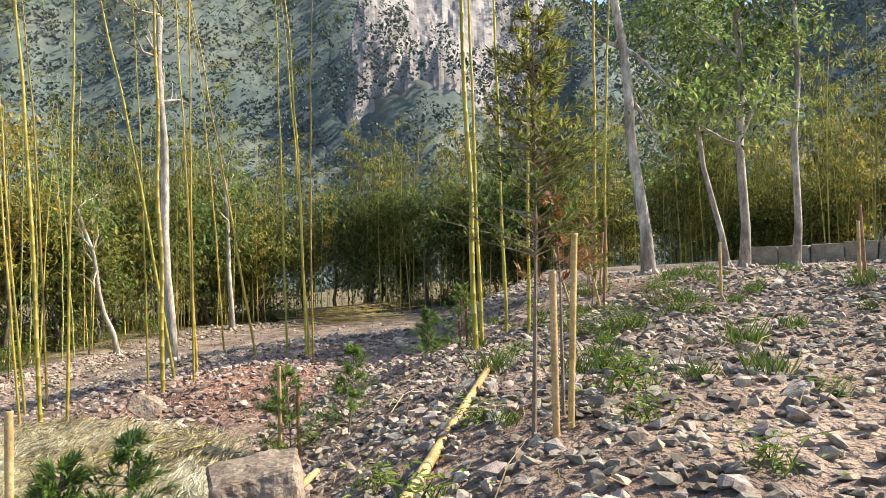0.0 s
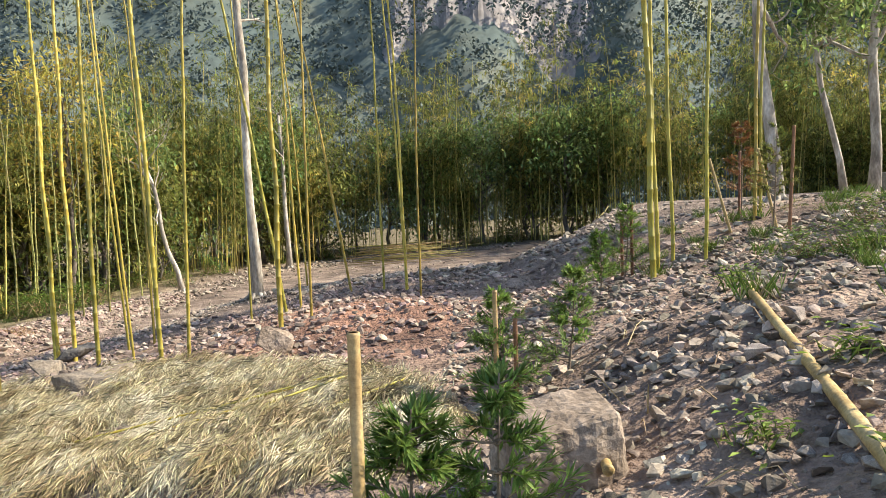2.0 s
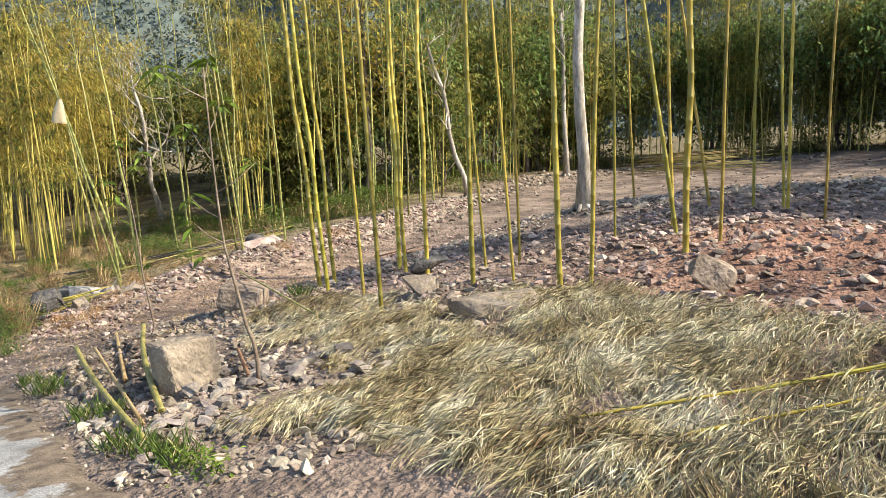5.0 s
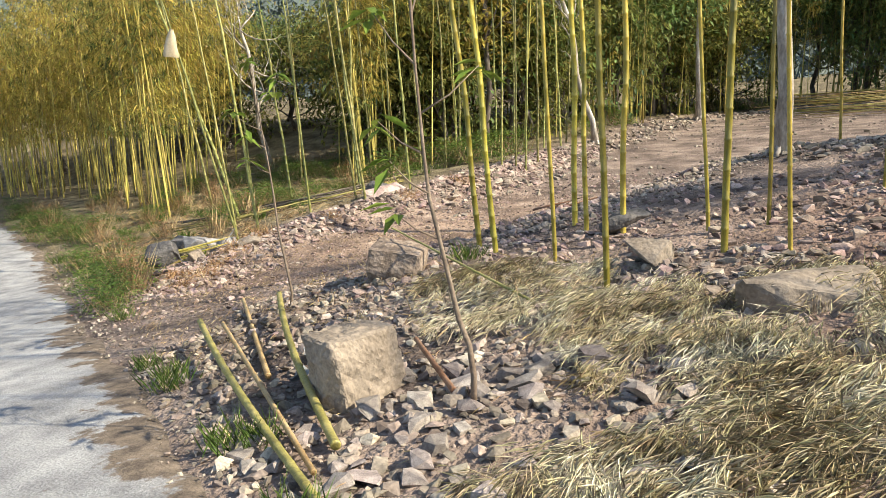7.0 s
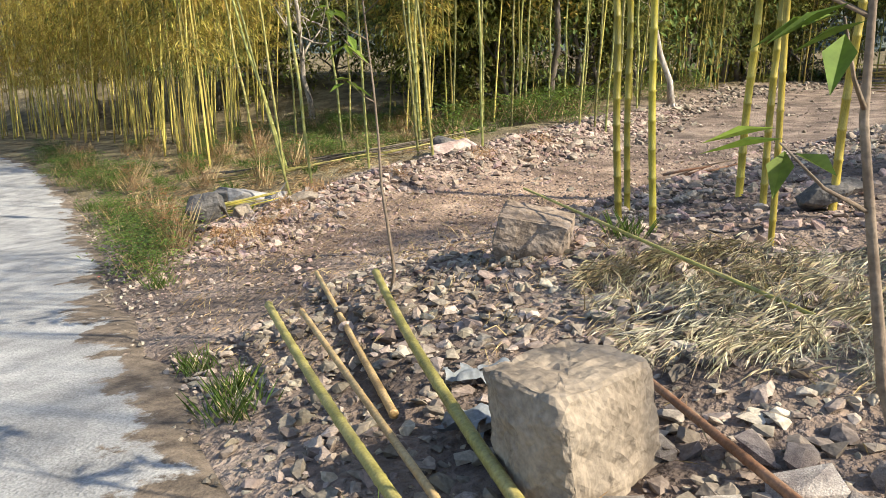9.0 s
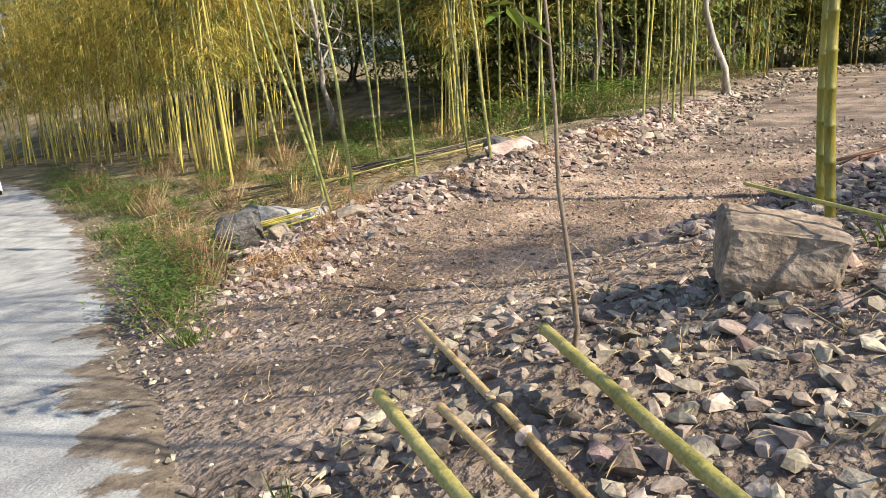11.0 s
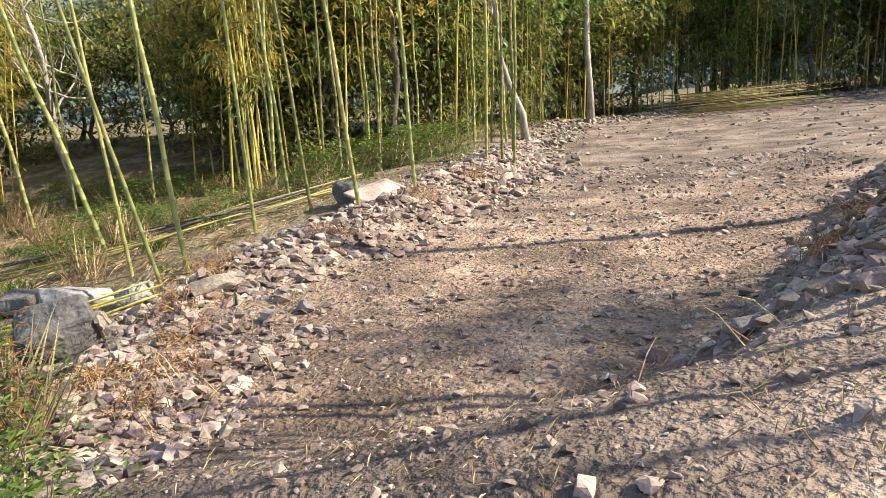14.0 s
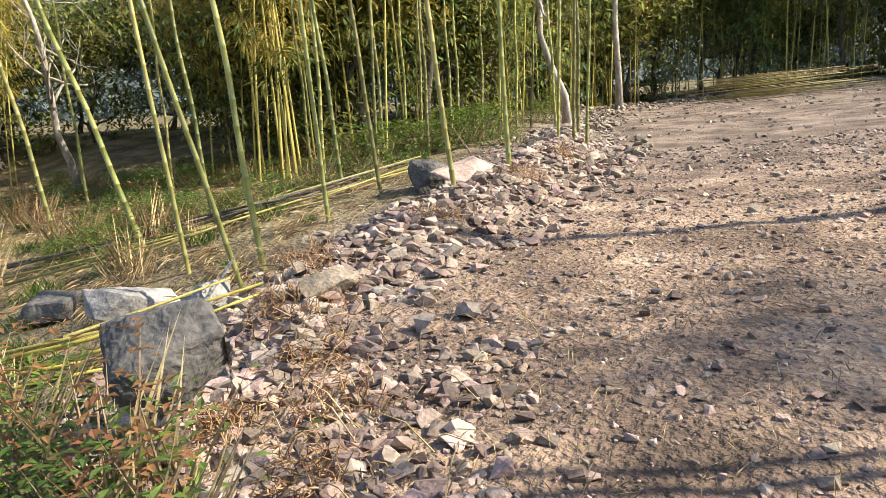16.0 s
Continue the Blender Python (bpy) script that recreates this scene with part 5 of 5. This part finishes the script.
# ---- the white car down the lane ----
def car(x, y, turn):
    top = thing("car", "white saloon car parked on the concrete lane", "car", "", (x, y, 0))
    top.matrix_world = pose(x, y, float(terrain(x, y)) + 0.03, 0, 3, turn)
    outline = [(-2.2, 0.32), (-2.25, 0.62), (-2.1, 0.9), (-1.5, 0.96), (1.05, 0.94), (1.95, 0.78), (2.2, 0.6), (2.22, 0.32)]
    roof = [(-1.55, 0.95), (-1.0, 1.4), (0.25, 1.43), (1.05, 0.93)]

    def loft(profile, w0, w1, name, mat, lab="", grow=0.0):
        b = Build()
        n = len(profile)
        for s, w in ((-1, 0.0), (-1, 1.0), (1, 1.0), (1, 0.0)):
            for px, pz in profile:
                f = (pz - 0.3) / 1.15
                half = (w0 + (w1 - w0) * f) * (1.0 if w == 0.0 else 0.9)
                b.v.append((px, s * half, pz + (0.0 if w == 0 else 0.03 + grow)))
        for k in range(3):
            for i in range(n):
                b.f.append((k * n + i, k * n + (i + 1) % n, (k + 1) * n + (i + 1) % n, (k + 1) * n + i))
        b.f.append(tuple(range(n)))
        b.f.append(tuple(reversed(range(3 * n, 4 * n))))
        return part(name, b.mesh(name, M[mat]), top, lab)

    body = loft(outline, 0.86, 0.84, "body", "car_paint")
    cabin = loft(roof, 0.84, 0.6, "cabin", "car_paint")

    def panel(name, quad, mat, lab=""):
        b = Build()
        b.add(quad, [(0, 1, 2, 3)])
        n = (Vector(quad[1]) - Vector(quad[0])).cross(Vector(quad[2]) - Vector(quad[0])).normalized() * 0.012
        b.add([tuple(Vector(q) + n) for q in quad], [(0, 1, 2, 3)])
        for i in range(4):
            b.f.append((i, (i + 1) % 4, 4 + (i + 1) % 4, 4 + i))
        return part(name, b.mesh(name, M[mat]), top, lab)

    panel("windscreen", [(1.0, -0.6, 1.0), (1.0, 0.6, 1.0), (0.36, 0.52, 1.42), (0.36, -0.52, 1.42)], "car_glass")
    panel("rear_window", [(-1.52, 0.6, 1.0), (-1.52, -0.6, 1.0), (-1.08, -0.52, 1.4), (-1.08, 0.52, 1.4)], "car_glass")
    for s in (-1, 1):
        panel("side_window", [(-1.2, s * 0.73, 1.0), (0.75, s * 0.73, 1.0), (0.25, s * 0.635, 1.36), (-0.95, s * 0.635, 1.36)], "car_glass")
        panel("headlight", [(2.19, s * 0.45, 0.58), (2.19, s * 0.78, 0.58), (2.08, s * 0.78, 0.74), (2.08, s * 0.45, 0.74)], "lamp_clear")
        panel("tail_light", [(-2.26, s * 0.5, 0.62), (-2.26, s * 0.8, 0.62), (-2.16, s * 0.8, 0.82), (-2.16, s * 0.5, 0.82)], "lamp_red")
    panel("bumper", [(-2.29, -0.8, 0.36), (-2.29, 0.8, 0.36), (-2.29, 0.8, 0.56), (-2.29, -0.8, 0.56)], "car_paint")
    panel("number_plate", [(-2.32, -0.25, 0.6), (-2.32, 0.25, 0.6), (-2.3, 0.25, 0.74), (-2.3, -0.25, 0.74)], "metal")
    for wx in (-1.35, 1.4):
        for s in (-1, 1):
            b = Build()
            b.tube([Vector((wx, s * 0.68, 0.3)), Vector((wx, s * 0.7, 0.3)), Vector((wx, s * 0.86, 0.3)), Vector((wx, s * 0.88, 0.3))], [0.27, 0.3, 0.3, 0.27], 20)
            wheel = part("wheel", b.mesh("wheel", M["rubber"], True), top)
            c = Build()
            c.tube([Vector((wx, s * 0.86, 0.3)), Vector((wx, s * 0.895, 0.3))], [0.19, 0.17], 14)
            part("rim", c.mesh("rim", M["metal"]), wheel)


car(-44.2, 24.6, 158)


# ---- rubble ----
stone_rng = random.Random(11)


def chip_verts(seed):
    r = random.Random(seed)
    flat = r.uniform(0.3, 0.75)
    pts = []
    for _ in range(11):
        v = Vector((r.gauss(0, 1), r.gauss(0, 1), r.gauss(0, 1))).normalized()
        v = Vector([math.copysign(abs(c) ** 0.8, c) for c in v]) * r.uniform(0.9, 1.0)
        pts.append((v.x * 0.52, v.y * 0.4, v.z * 0.5 * flat))
    bm = hull(pts)
    bmesh.ops.triangulate(bm, faces=bm.faces)
    bm.verts.index_update()
    out = (np.array([v.co[:] for v in bm.verts]), [tuple(v.index for v in f.verts) for f in bm.faces])
    bm.free()
    return out


CHIPS = [chip_verts(300 + i) for i in range(16)]


def rubble(name, label, count, place, size, kind, edge=-0.15):
    """Angular stones strewn by place(), which gives x, y; size(x, y) gives their length."""
    b = Build()
    for _ in range(count):
        x, y = place()
        if verge_side(x, y) > edge:
            continue
        s = size(x, y)
        v, f = CHIPS[stone_rng.randrange(16)]
        rot = np.array(Euler((stone_rng.gauss(0, 0.3), stone_rng.gauss(0, 0.3), stone_rng.uniform(0, 6.28))).to_matrix())
        z = ground_height(x, y) if edge < 0 else max(ground_height(x, y), float(terrain(x, y)) + 0.014)
        w = (v * s) @ rot.T + np.array((x, y, z + s * 0.1))
        b.add([tuple(p) for p in w.tolist()], f)
    return tagged(new(name, b.mesh(name, M[kind])), label, "rubble", kind="stuff")


def box_place(x0, x1, y0, y1):
    return lambda: (stone_rng.uniform(x0, x1), stone_rng.uniform(y0, y1))


def band_place(line, lo, hi, width, off=0.0):
    def place():
        x, y, nx, ny = along(line, stone_rng.uniform(lo, hi))
        d = stone_rng.gauss(off, width)
        return x + nx * d, y + ny * d
    return place


def sizes(lo, hi, power=3.0):
    return lambda x, y: lo + (hi - lo) * stone_rng.random() ** power


rubble("rubble", "grey angular rubble covering the spoil heap", 12000, box_place(-2.2, 7.0, 2.6, 14), sizes(0.03, 0.17, 2.4), "stone")
rubble("rubble", "grey rubble on the upper terrace", 1500, box_place(1, 13, 10, 24), sizes(0.06, 0.28, 2.5), "stone")
rubble("rubble", "reddish rubble on a low rise", 4200, box_place(-7.0, 1.0, 10.5, 25.5), sizes(0.05, 0.24, 3), "stone_red")
rubble("rubble", "grey-brown rubble round the boulder by the lane", 5200, box_place(-14.0, -7.0, 7.6, 13.8), sizes(0.035, 0.18, 2.2), "stone")
rubble("rubble", "dark rubble on the clearing's bank", 3800, band_place(BANK, 9.3, 24, 0.7, -0.7), sizes(0.04, 0.22, 2.8), "stone")
rubble("rubble", "dark rubble where the terrace drops to the clearing", 2600, band_place(BANK, 19, 36, 0.9, -0.6), sizes(0.06, 0.34, 2.4), "stone")
rubble("rubble", "broken stone along the rim", 5200, band_place(RIM, 2, 26, 0.6, -0.1), sizes(0.04, 0.3, 2.4), "stone_red")
rubble("rubble", "broken grey stone along the far rim", 1500, band_place(RIM, 10, 62, 0.8, -0.3), sizes(0.1, 0.45, 2.2), "stone")
rubble("rubble", "small stones trodden into the clearing", 7500, box_place(-20, -9.5, 13.0, 32), sizes(0.025, 0.15, 3.0), "stone_red")
rubble("rubble", "grey stones at the clearing's far side", 1600, box_place(-17, 6, 22, 58), sizes(0.06, 0.3, 3), "stone")
rubble("rubble", "pebbles among bamboo roots", 1800, box_place(-12.5, -4, 11.5, 20), sizes(0.04, 0.24, 2.8), "stone_red")

rubble("rubble", "broken stone beside the lane's verge", 1900, box_place(-20.6, -17.6, 14.4, 17.9), sizes(0.03, 0.22, 2.6), "stone_red")

rubble("rubble", "grit trodden into the clearing's soil", 9000, box_place(-19.5, -11, 12.6, 23), sizes(0.014, 0.05, 2.0), "stone_red")

rubble("rubble", "loose stones heaped on the clearing's bank", 1500, band_place(BANK, 8.8, 17, 0.45, 0.1), sizes(0.05, 0.3, 2.2), "stone_red")

rubble("rubble", "grit and pebbles washed onto the lane", 4200, band_place(VERGE, 10, 52, 0.42, -0.05), sizes(0.012, 0.09, 2.6), "stone", 0.9)

# the nearest stones, one by one
CHIP_MESHES = []
for v, f in CHIPS:
    me = bpy.data.meshes.new("stone")
    me.from_pydata([tuple(p) for p in v.tolist()], [], f)
    me.materials.append(M["stone_one"])
    CHIP_MESHES.append(me)


def lay_stones(n, place, size):
    for _ in range(n):
        x, y = place()
        if verge_side(x, y) > -0.2:
            continue
        s = size(x, y)
        ob = new("stone", CHIP_MESHES[stone_rng.randrange(16)])
        ob.parent = ground
        ob.matrix_basis = Matrix.LocRotScale((x, y, ground_height(x, y) + s * 0.12), Euler((stone_rng.gauss(0, 0.25), stone_rng.gauss(0, 0.25), stone_rng.uniform(0, 6.28))), (s, s, s))


lay_stones(90, box_place(-10.6, -7.4, 8.6, 10.9), sizes(0.12, 0.34, 2))
lay_stones(90, band_place(RIM, 2.5, 8.5, 0.6, -0.3), sizes(0.1, 0.34, 2.2))
lay_stones(110, box_place(-0.9, 3.2, 3.4, 8.5), sizes(0.09, 0.26, 2))
lay_stones(36, box_place(-13.6, -10.8, 13.4, 19), sizes(0.07, 0.22, 2))
